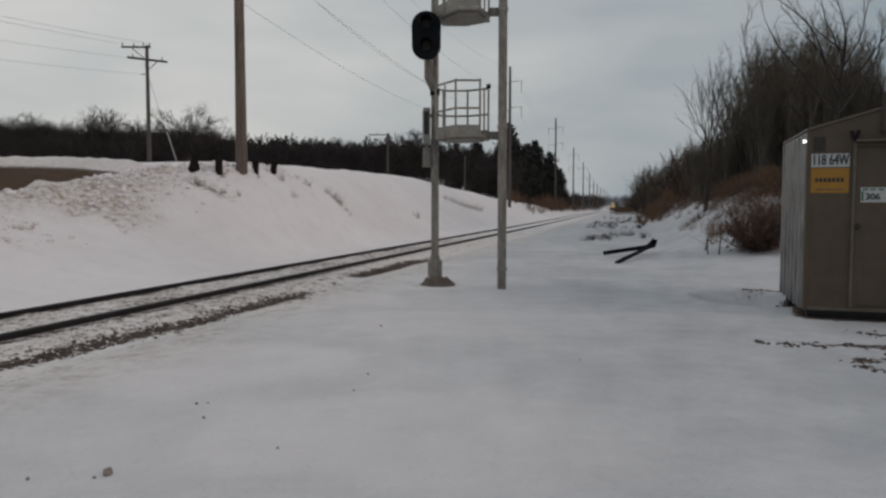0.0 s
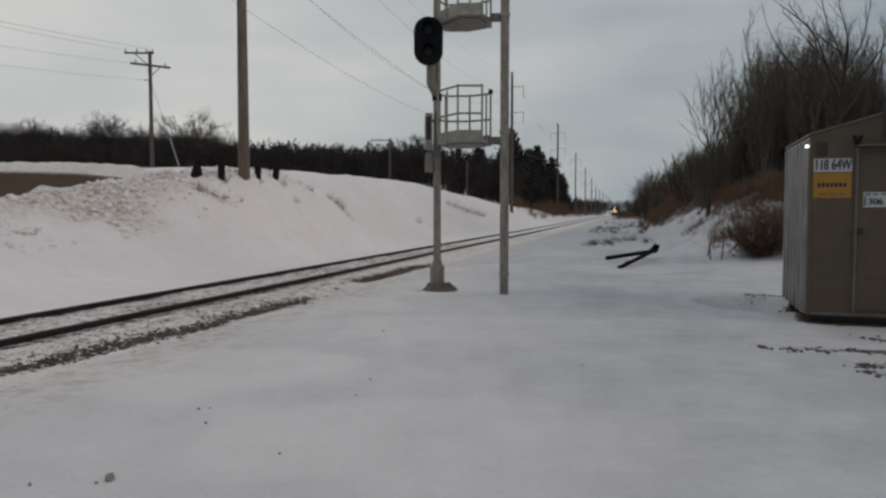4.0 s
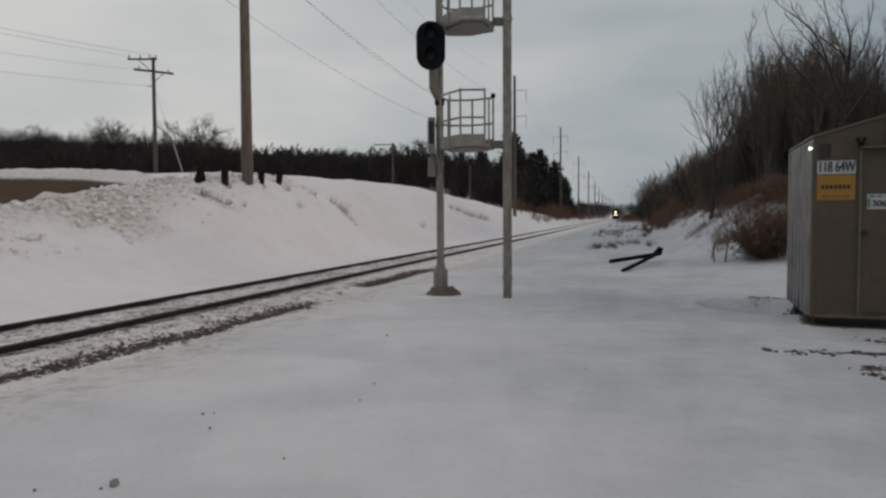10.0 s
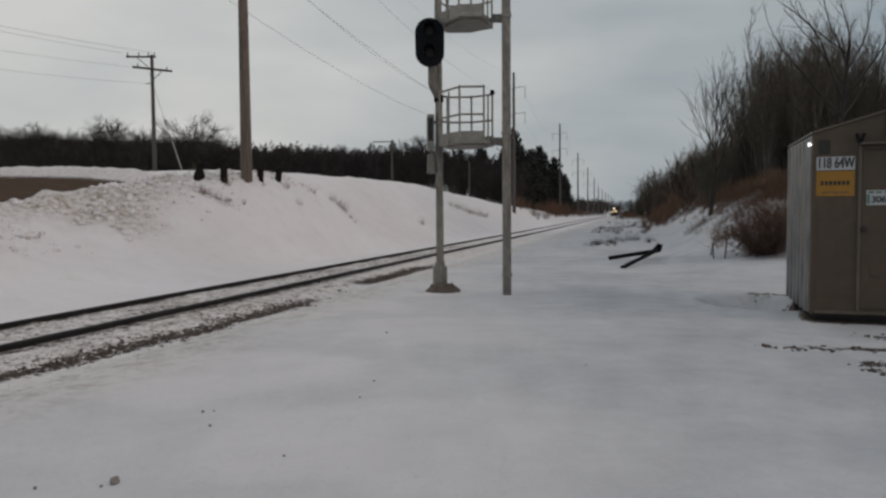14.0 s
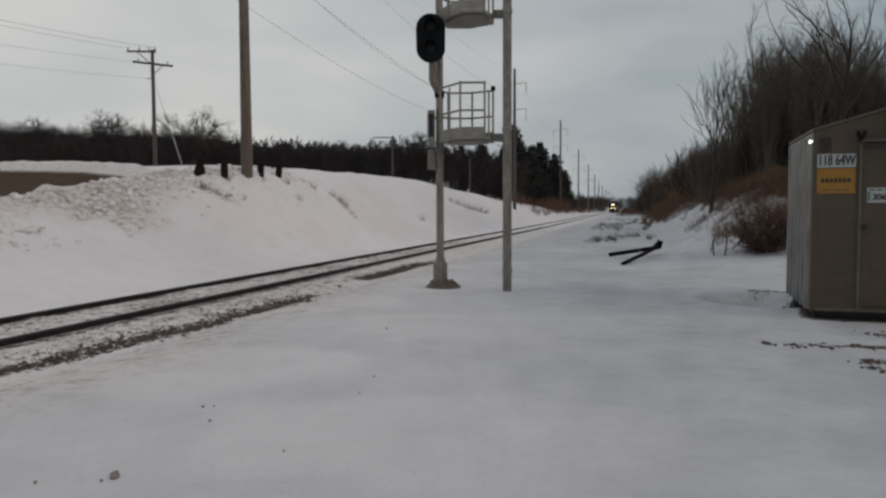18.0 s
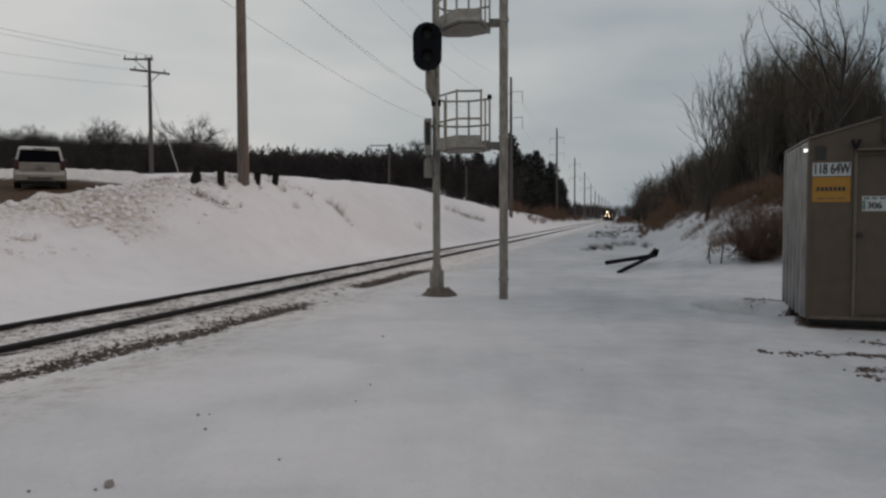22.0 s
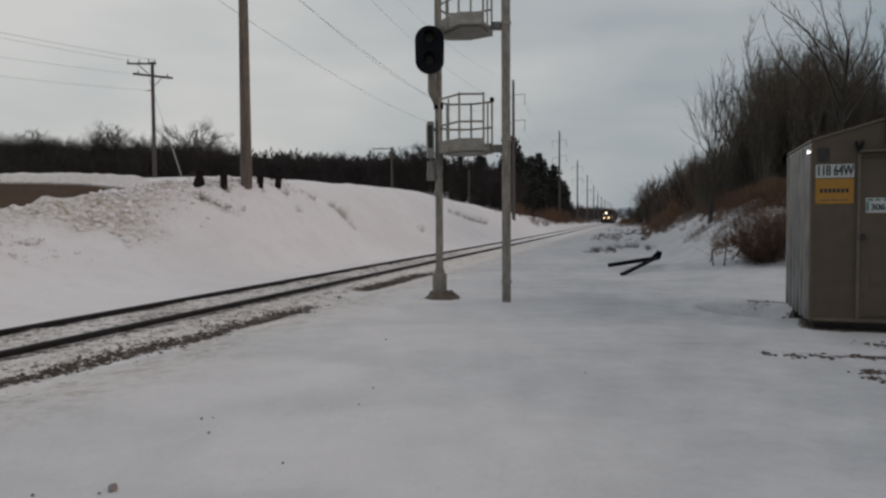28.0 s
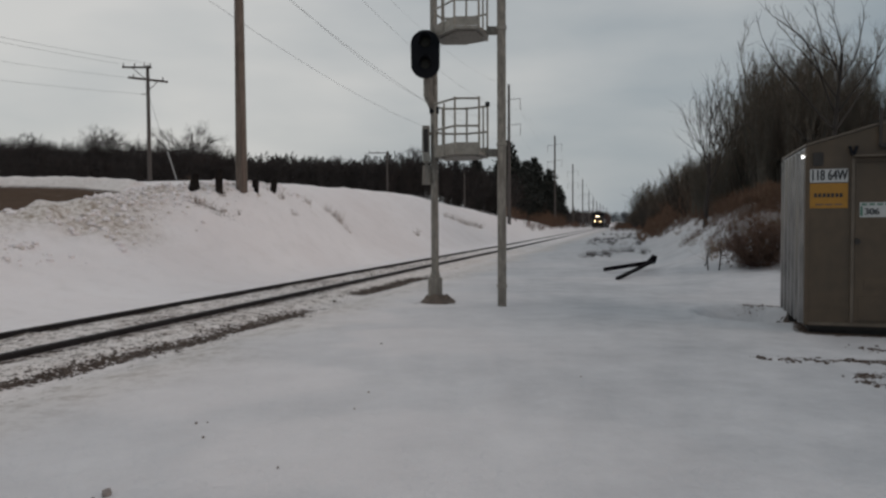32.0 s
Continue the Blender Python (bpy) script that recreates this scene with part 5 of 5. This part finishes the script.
    for k in range(80):
        az, e = rng.random() * 6.283, math.acos(1 - 0.93 * rng.random())
        d = np.array([math.cos(az) * math.sin(e), math.sin(az) * math.sin(e), math.cos(e) + 0.12])
        shoot = limb(stems, rng, np.array([0.1 * math.cos(az), 0.1 * math.sin(az), 0.0]), d / np.linalg.norm(d), 0.8 + 0.25 * rng.random(), 0.011, 0.005, 4, 0.12, 0.12)
        for a, dirn, _ in shoot[1:]:
            for c in range(3):
                dd = dirn + rng.normal(size=3) * 0.6
                side = limb(shoots, rng, a, dd / np.linalg.norm(dd), 0.18 + 0.22 * rng.random(), 0.005, 0.003, 2, 0.05, 0.2)
                for q, dq, _ in side[1:]:
                    for t in range(6):
                        e2 = dq + rng.normal(size=3) * 0.7
                        fine.append((*q, *(q + e2 / np.linalg.norm(e2) * (0.08 + 0.14 * rng.random())), 0.004, 0.002))
    x, y = 9.76, 22.5
    b = thing("bush", pose(x, y, ground_z(x, y) - 0.02), "dense round russet bush growing out of the snow", "bush")
    part("stem", from_arrays("stem", *frusta(stems, 4), M_BRUSH), None, b)
    part("crown", from_arrays("crown", *crown_of((shoots, fine), 0.008), M_BUSH), None, b)
    for x, y, h in ((8.3, 22.9, 0.85), (8.55, 22.7, 0.95), (8.42, 23.6, 0.6)):
        w = []
        stalk = limb(w, rng, np.array([0.0, 0.0, -0.1]), np.array([0.06, 0.0, 1.0]), h, 0.026, 0.010, 6, 0.05, 0.12)
        for j in (3, 4, 5):
            limb(w, rng, stalk[j][0], np.array([rng.normal() * 0.6, rng.normal() * 0.3, 0.8]), 0.16, 0.010, 0.005, 2, 0.05, 0.1)
        t = thing("shrub", pose(x, y, ground_z(x, y)), "thin dark leafless shrub stalk in the snow", "shrub", "shrub stalks")
        part("stem", from_arrays("stem", *frusta(w, 5), M_BARK), None, t)


def loose_things():
    # guard posts round the big pole
    for x, y, h, lean in ((-8.79, 25.95, 0.66, 8), (-7.88, 25.95, 0.98, 0), (-7.05, 27.6, 0.6, 5), (-6.75, 29.2, 0.66, 7)):
        z = ground_z(x, y)
        p = thing("guard_post", pose(x, y, z - 0.2, 0, lean, 0), "short dark wooden guard post on the snowbank", "post", "guard posts")
        part("post", rd((0, 0, 0), (0, 0, h), 0.135, 0.12, 10), M_STUMP, p)
        if lean == 8:
            part("foot", rd((0.02, 0, 0.05), (0.0, 0, 0.42), 0.24, 0.15, 11), M_STUMP, p)
        part("cap", rd((0, 0, h - 0.03), (0, 0, h + 0.03), 0.142, 0.10, 10), M_STUMP, p)
    # discarded timbers
    def timber(a, b, w, h, label):
        a, b = Vector(a), Vector(b)
        d = b - a
        m = Matrix.Translation((a + b) / 2) @ Matrix.Rotation(math.atan2(d.y, d.x), 4, "Z") @ Matrix.Rotation(-math.asin(d.z / d.length), 4, "Y")
        t = thing("discarded_timber", m, label, "timber", "discarded timbers")
        L = d.length / 2
        bm = bmesh.new()
        ring = [[bm.verts.new((L * u, (w / 2) * q * (1 + 0.12 * noise.noise((u * 3, q, r + w))), (h / 2) * r * (1 + 0.15 * noise.noise((u * 4, r, q + h))))) for q, r in ((-1, -1), (1, -1), (1, 1), (-1, 1))] for u in np.linspace(-1, 1, 9)]
        bm.faces.new(ring[0]), bm.faces.new(ring[-1][::-1])
        for r0, r1 in zip(ring[:-1], ring[1:]):
            for i in range(4):
                bm.faces.new((r0[i], r1[i], r1[(i + 1) % 4], r0[(i + 1) % 4]))
        bmesh.ops.recalc_face_normals(bm, faces=bm.faces)
        bmesh.ops.bevel(bm, geom=list(bm.edges), offset=0.012, segments=1, affect="EDGES")
        part("beam", bm, M_TIMBER, t)
        return t, L
    t, L = timber((5.42, 24.7, -0.02), (7.16, 24.98, 0.21), 0.15, 0.125, "blackened split timber thrown on the snow")
    part("splintered_end", slab([(L - 0.16, -0.06), (L + 0.05, -0.04), (L + 0.15, 0.19), (L + 0.02, 0.22), (L - 0.2, 0.06)], -0.07, 0.07, "y"), M_TIMBER, t)
    part("splinter", slab([(L - 0.1, 0.04), (L + 0.02, 0.1), (L + 0.0, 0.27), (L - 0.05, 0.25)], -0.1, -0.05, "y"), M_TIMBER, t)
    timber((5.1, 21.5, -0.09), (7.05, 24.72, 0.24), 0.11, 0.09, "longer blackened timber propped across another on the snow")
    # lumps lying on the packed snow
    for x, y, s in ((-2.17, 4.66, 0.036), (-1.94, 5.86, 0.022), (-2.64, 4.57, 0.02), (-1.17, 5.1, 0.018), (-2.14, 6.28, 0.018), (-0.75, 7.28, 0.02), (-0.82, 6.66, 0.018), (1.51, 8.02, 0.014), (-0.88, 10.32, 0.026), (-2.05, 6.31, 0.014), (-2.23, 4.6, 0.02)):
        s *= 0.62 if s < 0.03 else 0.9
        bm = bmesh.new()
        bmesh.ops.create_icosphere(bm, subdivisions=2, radius=s)
        for v in bm.verts:
            v.co += v.co.normalized() * s * 0.5 * noise.noise(v.co * 30 + Vector((x, y, 0)) * 9)
        tagged(part("ice_lump", bm, M_FROZEN, at=pose(x, y, ground_z(x, y) + s * 0.45, 0, 0, x * 90)), "small dark frozen lump on packed snow", "ice lump", "ice lumps")


# ---- the car ----
M_CARPAINT = mat("white_car_paint", (0.44, 0.425, 0.40), 0.32, vary=0.06, grain=3, blotch=1.5, bump=0, tint=(0.33, 0.29, 0.25))
M_CARGLASS = mat("tinted_car_glass", (0.006, 0.006, 0.008), 0.12, vary=0.1, bump=0, spec=0.03)
M_CARGLASS.node_tree.nodes["Principled BSDF"].inputs["IOR"].default_value = 1.12
M_CARDIRT = mat("road_soiled_paint", (0.225, 0.205, 0.175), 0.6, vary=0.22, grain=4, blotch=1.8, bump=0, tint=(0.14, 0.118, 0.092))
M_TYRE = mat("tyre_rubber", (0.02, 0.019, 0.018), 0.85, vary=0.2)
M_TRIM = mat("dark_plastic", (0.03, 0.03, 0.032), 0.6, vary=0.2)
M_RIM = mat("alloy_rim", (0.13, 0.125, 0.12), 0.4, 0.6, vary=0.1)
M_TAIL = mat("red_lamp_glass", (0.040, 0.008, 0.007), 0.2, vary=0.1, bump=0)


def rounded_body(profile, w_low, w_high, z_low, z_high, bevel):
    """Side outline (y forward, z) pushed to both sides, drawn in towards the top, edges rounded."""
    bm = slab(profile, -1, 1, "x")
    for v in bm.verts:
        u = min(1, max(0, (v.co.z - z_low) / (z_high - z_low)))
        v.co.x *= w_low + (w_high - w_low) * u
    bmesh.ops.bevel(bm, geom=list(bm.edges), offset=bevel, segments=3, affect="EDGES", profile=0.6, clamp_overlap=True)
    return bm


def build_car():
    """A full-size wagon; origin on the road under the middle of the rear bumper, y forward."""
    c = thing("sport_utility_vehicle", pose(*ROAD_LINE[0], 1.0), "white full-size sport utility vehicle with dark tinted windows", "car")
    low = [(0.0, 0.42), (0.04, 1.02), (0.10, 1.12), (3.75, 1.19), (4.95, 1.15), (5.17, 1.05), (5.22, 0.45), (5.0, 0.34), (0.2, 0.34)]
    body = part("body", rounded_body(low, 1.0, 0.985, 0.4, 1.1, 0.05), M_CARPAINT, c, smooth=True)
    high = [(0.09, 1.10), (0.28, 1.78), (0.42, 1.86), (2.6, 1.88), (2.95, 1.82), (3.85, 1.12)]
    part("cabin", rounded_body(high, 0.97, 0.80, 1.1, 1.88, 0.06), M_CARPAINT, c, smooth=True)
    part("rear_window", slab([(-0.86, 1.20), (0.86, 1.20), (0.74, 1.76), (-0.74, 1.76)], -0.008, 0.008, "y"), M_CARGLASS, c, at=Matrix.Translation((0, 0.098, 0)) @ Matrix.Shear("XZ", 4, (0, 0.0)) @ pose(0, -0.335, 0.045, -15.5, 0, 0))
    for s in (-1, 1):
        for y0, y1, y2, y3 in ((0.45, 1.45, 0.52, 1.42), (1.55, 2.45, 1.55, 2.42), (2.55, 3.55, 2.55, 3.02)):
            bm = bmesh.new()
            q = [(y0, 1.22), (y1, 1.22), (y3, 1.75), (y2, 1.75)]
            vs = [bm.verts.new((s * (0.97 - 0.17 * (z - 1.1) / 0.78 + 0.006), y, z)) for y, z in q]
            vi = [bm.verts.new((s * (0.97 - 0.17 * (z - 1.1) / 0.78 - 0.01), y, z)) for y, z in q]
            bm.faces.new(vs), bm.faces.new(vi[::-1])
            for i in range(4):
                bm.faces.new((vs[i], vi[i], vi[(i + 1) % 4], vs[(i + 1) % 4]))
            bmesh.ops.recalc_face_normals(bm, faces=bm.faces)
            part("side_window", bm, M_CARGLASS, c)
        part("tail_lamp", bx(s * 0.80, s * 0.985, -0.012, 0.16, 0.86, 1.30, bevel=0.02), M_TAIL, c, "tall red tail lamp")
        part("mirror", bx(s * 0.98, s * 1.17, 3.2, 3.3, 1.14, 1.34, bevel=0.03), M_TRIM, c)
        part("roof_rail", rd((s * 0.62, 0.6, 1.925), (s * 0.62, 2.6, 1.925), 0.022, None, 6), M_TRIM, c)
        for y in (1.42, 2.5):
            part("door_handle", bx(s * 0.985, s * 1.015, y, y + 0.2, 1.0, 1.035, bevel=0.006), M_CARPAINT, c)
        part("running_board", bx(s * 0.82, s * 1.0, 1.5, 3.4, 0.36, 0.42, bevel=0.015), M_TRIM, c)
        part("headlamp", bx(s * 0.62, s * 0.96, 5.12, 5.2, 0.82, 1.0, bevel=0.02), M_RIM, c)
        for y in (1.1, 4.35):
            part("wheel_arch", slab([(y + 0.52 * math.cos(a), 0.40 + 0.52 * math.sin(a)) for a in [math.radians(k * 15) for k in range(13)]], s * 0.75, s * 1.012, "x"), M_TYRE, c)
    part("underbody", bx(-0.78, 0.78, 0.15, 5.0, 0.20, 0.345, bevel=0.03), M_TYRE, c)
    part("rear_bumper", bx(-0.98, 0.98, -0.10, 0.1, 0.40, 0.66, bevel=0.04), M_CARDIRT, c, "soiled rear bumper")
    part("tailgate", slab([(-0.78, 0.67), (0.78, 0.67), (0.78, 1.16), (-0.78, 1.16)], -0.006, 0.03, "y"), M_CARDIRT, c, "tailgate grey with road dirt", at=pose(0, 0.0, 0, -2.2, 0, 0))
    part("rocker_panel", bx(-1.003, -0.96, 1.5, 3.9, 0.42, 0.60, bevel=0.01), M_CARDIRT, c)
    part("rocker_panel", bx(0.96, 1.003, 1.5, 3.9, 0.42, 0.60, bevel=0.01), M_CARDIRT, c)
    part("fascia", bx(-0.5, 0.5, -0.115, -0.095, 0.45, 0.55, bevel=0.01), M_TRIM, c)
    part("front_bumper", bx(-0.97, 0.97, 5.12, 5.3, 0.38, 0.64, bevel=0.05), M_CARPAINT, c)
    part("grille", bx(-0.55, 0.55, 5.17, 5.215, 0.68, 0.96, bevel=0.02), M_TRIM, c)
    plate = part("plate_recess", bx(-0.27, 0.27, -0.012, 0.03, 0.84, 1.04, bevel=0.006), M_CARDIRT, c)
    part("number_plate", bx(-0.15, 0.15, -0.022, -0.012, 0.87, 1.01), M_RIM, plate)
    part("badge", bx(-0.09, 0.09, 0.0, 0.03, 1.07, 1.11, bevel=0.004), M_RIM, c)
    part("third_lamp", bx(-0.25, 0.25, 0.24, 0.30, 1.785, 1.815), M_TAIL, c)
    part("wiper", rd((0.0, 0.09, 1.2), (0.42, 0.11, 1.27), 0.012, None, 5), M_TRIM, c)
    part("exhaust", rd((0.5, -0.08, 0.34), (0.5, 0.5, 0.34), 0.035, None, 10), M_RIM, c)
    wheels = []
    for s in (-1, 1):
        for y in (1.1, 4.35):
            wh = new("wheel")
            wh.parent = c
            wh.empty_display_size = 0.1
            bm = bmesh.new()
            outer = [(0.26, 0.10), (0.36, 0.14), (0.42, 0.13), (0.435, 0.09), (0.435, -0.09), (0.42, -0.13), (0.36, -0.14), (0.26, -0.10)]
            k = 24
            rings = [[bm.verts.new((w, r * math.cos(2 * math.pi * i / k), r * math.sin(2 * math.pi * i / k))) for r, w in outer] for i in range(k)]
            for i in range(k):
                for j in range(len(outer)):
                    a, b = rings[i], rings[(i + 1) % k]
                    bm.faces.new((a[j], b[j], b[(j + 1) % len(outer)], a[(j + 1) % len(outer)]))
            bmesh.ops.recalc_face_normals(bm, faces=bm.faces)
            part("tyre", bm, M_TYRE, wh, smooth=True)
            bm = rd((-0.06, 0, 0), (0.06, 0, 0), 0.27, None, 20)
            for q in range(5):
                a = q * 2 * math.pi / 5
                rod(bm, (s * 0.085, 0.03 * math.cos(a), 0.03 * math.sin(a)), (s * 0.085, 0.25 * math.cos(a), 0.25 * math.sin(a)), 0.035, 0.03, 6)
            part("rim", bm, M_RIM, wh)
            wheels.append((wh, s * 0.91, y))
    return c, wheels


# ---- the train ----
M_LOCO = mat("locomotive_dark_paint", (0.022, 0.020, 0.021), 0.5, vary=0.3, grain=3, blotch=0.8, bump=0.05)
M_LOCO_RED = mat("locomotive_dull_stripe", (0.10, 0.05, 0.02), 0.5, vary=0.2, grain=3)
M_UNDER = mat("grimy_underframe", (0.02, 0.018, 0.016), 0.9, vary=0.4)
M_CAR_BODY = mat("boxcar_oxide_paint", (0.075, 0.042, 0.034), 0.8, vary=0.3, grain=2, blotch=0.6)
M_HEAD = glow("headlight_glow", (1.0, 0.86, 0.58), 9.0)
M_DITCH = glow("ditch_light_glow", (1.0, 0.74, 0.38), 8.0)


def truck(parent, y, name="truck"):
    tr = part(name, bx(-1.0, 1.0, y - 1.9, y + 1.9, 0.42, 0.78, bevel=0.05), M_UNDER, parent)
    for dy in (-1.25, 0.0, 1.25):
        for s in (-1, 1):
            part("wheel", rd((s * 0.68, y + dy, 0.5), (s * 0.82, y + dy, 0.5), 0.5, None, 18), M_UNDER, tr)


def build_locomotive():
    """Origin on the railhead under the front coupler; the train runs along its own -y."""
    c = thing("locomotive", pose(float(track_x(430)), 430, 0), "dark diesel locomotive with three bright front lights", "locomotive")
    part("frame", bx(-1.45, 1.45, 0.6, 21.0, 1.05, 1.4, bevel=0.03), M_UNDER, c)
    part("pilot", slab([(-1.5, 0.15), (1.5, 0.15), (1.5, 1.3), (-1.5, 1.3)], 0.35, 0.6, "y"), M_UNDER, c)
    part("plough", slab([(-1.5, 0.12), (1.5, 0.12), (1.2, 0.62), (-1.2, 0.62)], 0.1, 0.34, "y"), M_UNDER, c)
    part("nose", slab([(-1.0, 1.4), (1.0, 1.4), (1.0, 2.95), (0.75, 3.25), (-0.75, 3.25), (-1.0, 2.95)], 1.3, 2.9, "y"), M_LOCO, c)
    cab = part("cab", slab([(-1.5, 1.4), (1.5, 1.4), (1.5, 3.75), (1.15, 4.25), (0.5, 4.42), (-0.5, 4.42), (-1.15, 4.25), (-1.5, 3.75)], 2.9, 5.4, "y"), M_LOCO, c)
    for s in (-1, 1):
        part("windshield", bx(s * 0.12, s * 1.2, 2.86, 2.90, 3.3, 3.8, bevel=0.015), M_CARGLASS, cab)
        part("side_window", bx(s * 1.5, s * 1.53, 3.4, 4.8, 2.95, 3.6), M_CARGLASS, cab)
        part("number_board", bx(s * 0.42, s * 1.0, 2.84, 2.90, 3.95, 4.12), M_GALV, cab)
        part("ditch_light", rd((s * 0.66, 0.45, 1.72), (s * 0.66, 0.75, 1.72), 0.15, 0.12, 14), M_DITCH, c, "glowing amber ditch light")
        part("step", bx(s * 1.15, s * 1.5, 0.4, 0.9, 0.4, 1.1), M_UNDER, c)
        part("handrail", rd((s * 1.45, 0.6, 2.35), (s * 1.45, 20.5, 2.35), 0.03, None, 5), M_WHITE_SIGN, c)
        for k in range(9):
            part("stanchion", rd((s * 1.45, 0.6 + 2.45 * k, 1.4), (s * 1.45, 0.6 + 2.45 * k, 2.36), 0.025, None, 5), M_WHITE_SIGN, c)
        part("headlight", rd((s * 0.14, 1.2, 3.08), (s * 0.14, 1.3, 3.08), 0.14, None, 14), M_HEAD, cab, "glowing white headlight")
    part("long_hood", slab([(-0.95, 1.4), (0.95, 1.4), (0.95, 3.9), (0.7, 4.2), (-0.7, 4.2), (-0.95, 3.9)], 5.4, 20.4, "y"), M_LOCO, c)
    part("radiator", bx(-1.45, 1.45, 16.2, 19.6, 3.4, 4.3, bevel=0.08), M_LOCO, c)
    part("stripe", bx(-0.87, 0.87, 1.28, 1.30, 1.75, 2.05), M_LOCO_RED, c)
    part("fuel_tank", bx(-1.3, 1.3, 7.8, 13.4, 0.35, 1.05, bevel=0.12), M_UNDER, c)
    part("coupler", bx(-0.16, 0.16, -0.25, 0.5, 0.75, 1.0, bevel=0.04), M_UNDER, c)
    part("horn", rd((0.5, 4.0, 4.55), (0.5, 3.6, 4.6), 0.05, 0.12, 8), M_RIM, c)
    part("exhaust_stack", bx(-0.4, 0.4, 10.5, 11.3, 4.2, 4.45), M_UNDER, c)
    truck(c, 4.0), truck(c, 17.4)
    return c


def build_boxcar():
    c = thing("boxcar", pose(float(track_x(460)), 460, 0), "oxide red boxcar coupled behind the locomotive", "freight car", "freight cars of the train")
    part("body", bx(-1.5, 1.5, 0.6, 16.0, 1.1, 4.5, bevel=0.06), M_CAR_BODY, c)
    part("roof", slab([(-1.5, 4.5), (1.5, 4.5), (0.0, 4.72)], 0.6, 16.0, "y"), M_GALV, c)
    for s in (-1, 1):
        part("door", bx(s * 1.5, s * 1.56, 6.8, 9.8, 1.2, 4.3), M_CAR_BODY, c)
        for k in range(11):
            if not 4 <= k <= 6:
                part("rib", bx(s * 1.5, s * 1.55, 1.0 + 1.45 * k, 1.1 + 1.45 * k, 1.2, 4.4), M_CAR_BODY, c)
    truck(c, 2.8), truck(c, 13.8)
    part("coupler", bx(-0.15, 0.15, -0.2, 0.7, 0.75, 1.0), M_UNDER, c)
    return c


CAR, WHEELS = build_car()
ENGINE = build_locomotive()
VANS = [build_boxcar()]
for k in range(3):
    VANS.append(copy_thing(VANS[0], pose(float(track_x(480 + 17 * k)), 480 + 17 * k, 0)))

def thaw_strips(rng, count):
    """Grit on the thawed streaks and in the scoured corner behind the shed's side."""
    spots = THAWED + ((6.45, 14.6, 0.22, 0.10), (6.7, 14.45, 0.2, 0.1))
    px, py, sx, sy = np.array(spots)[rng.integers(0, len(spots), count)].T
    x = px + sx * 0.55 * rng.normal(size=count)
    return np.stack([x, py - 0.18 * (x - px) + 0.14 * bumps(x, 3.0 * py, 0.4, 94, 2) + sy * 0.8 * rng.normal(size=count)], 1)


# ---- the still things ----
signal()
shed()
power_line()
field_line()
loose_things()
near_trees()
pines()
far_woods()
undergrowth()
scatter_stones("ballast_stones", 6500, on_shoulder, (0.008, 0.030), M_GRAVEL, "dark cinder ballast showing through trackside snow", "ballast", 3, 0.4)
scatter_stones("thaw_grit", 420, thaw_strips, (0.006, 0.030), M_GRAVEL, "dark grit and clods on the thawed strip by the shed", "grit", 12)
scatter_stones("snow_clods", 2600, on_plowed, (0.012, 0.085), M_CLOD, "dirty lumps of ploughed snow on the bank", "snow clods", 5, 0.7)
scatter_stones("snow_chunks", 3600, on_plowed, (0.02, 0.12), M_SNOW, "white chunks of ploughed snow on the bank", "snow chunks", 6, 0.75)
build_track()


def train_pose(y):
    d = float(track_x(y + 4) - track_x(y - 4)) / 8
    return pose(float(track_x(y)), y, 0.006 + float(grade(y)), 0, 0, -math.degrees(math.atan(d)))


def motions():
    for body, back in [(ENGINE, 0.0)] + [(v, 22.3 + 17.2 * k) for k, v in enumerate(VANS)]:
        walk(body, [(t, train_pose(372 - 4.0 * t - 0.052 * t * t + back * 0.97)) for t in range(0, 33)])
    rows, spin, last, turned = [], [], None, 0.0
    for i in range(0, 401):
        t = i * 0.08
        p, q = drive_at(t), drive_at(t + 0.05)
        h = (q - p) / np.linalg.norm(q - p)
        own = math.degrees(math.atan2(h[0], h[1]))
        steer = np.interp(t, [20.0, 20.6, 21.0, 21.4, 21.8, 22.2, 22.6, 23.0, 23.4, 24.4], [0, -3, -9, -15.6, -24, -33, -45, -57, -66, -80])
        blend = float(step(t, 19.0, 20.2) * (1 - step(t, 23.4, 24.8)))
        turn = math.radians(own + (steer - own) * blend)
        h = np.array([math.sin(turn), math.cos(turn)])
        a, b = p, p + h * 5.2
        pitch = math.degrees(math.atan2(road_z(b[1]) - road_z(a[1]), 5.2))
        rows.append((t, pose(p[0], p[1], float(road_z(p[1])) + 0.005, pitch, 0, math.degrees(math.atan2(-h[0], h[1])))))
        if last is not None:
            turned -= math.degrees(np.linalg.norm(p - last) / 0.435)
        last = p
        spin.append((t, turned))
    walk(CAR, rows)
    for wh, x, y in WHEELS:
        walk(wh, [(t, pose(x, y, 0.43, a, 0, 0)) for t, a in spin])


motions()
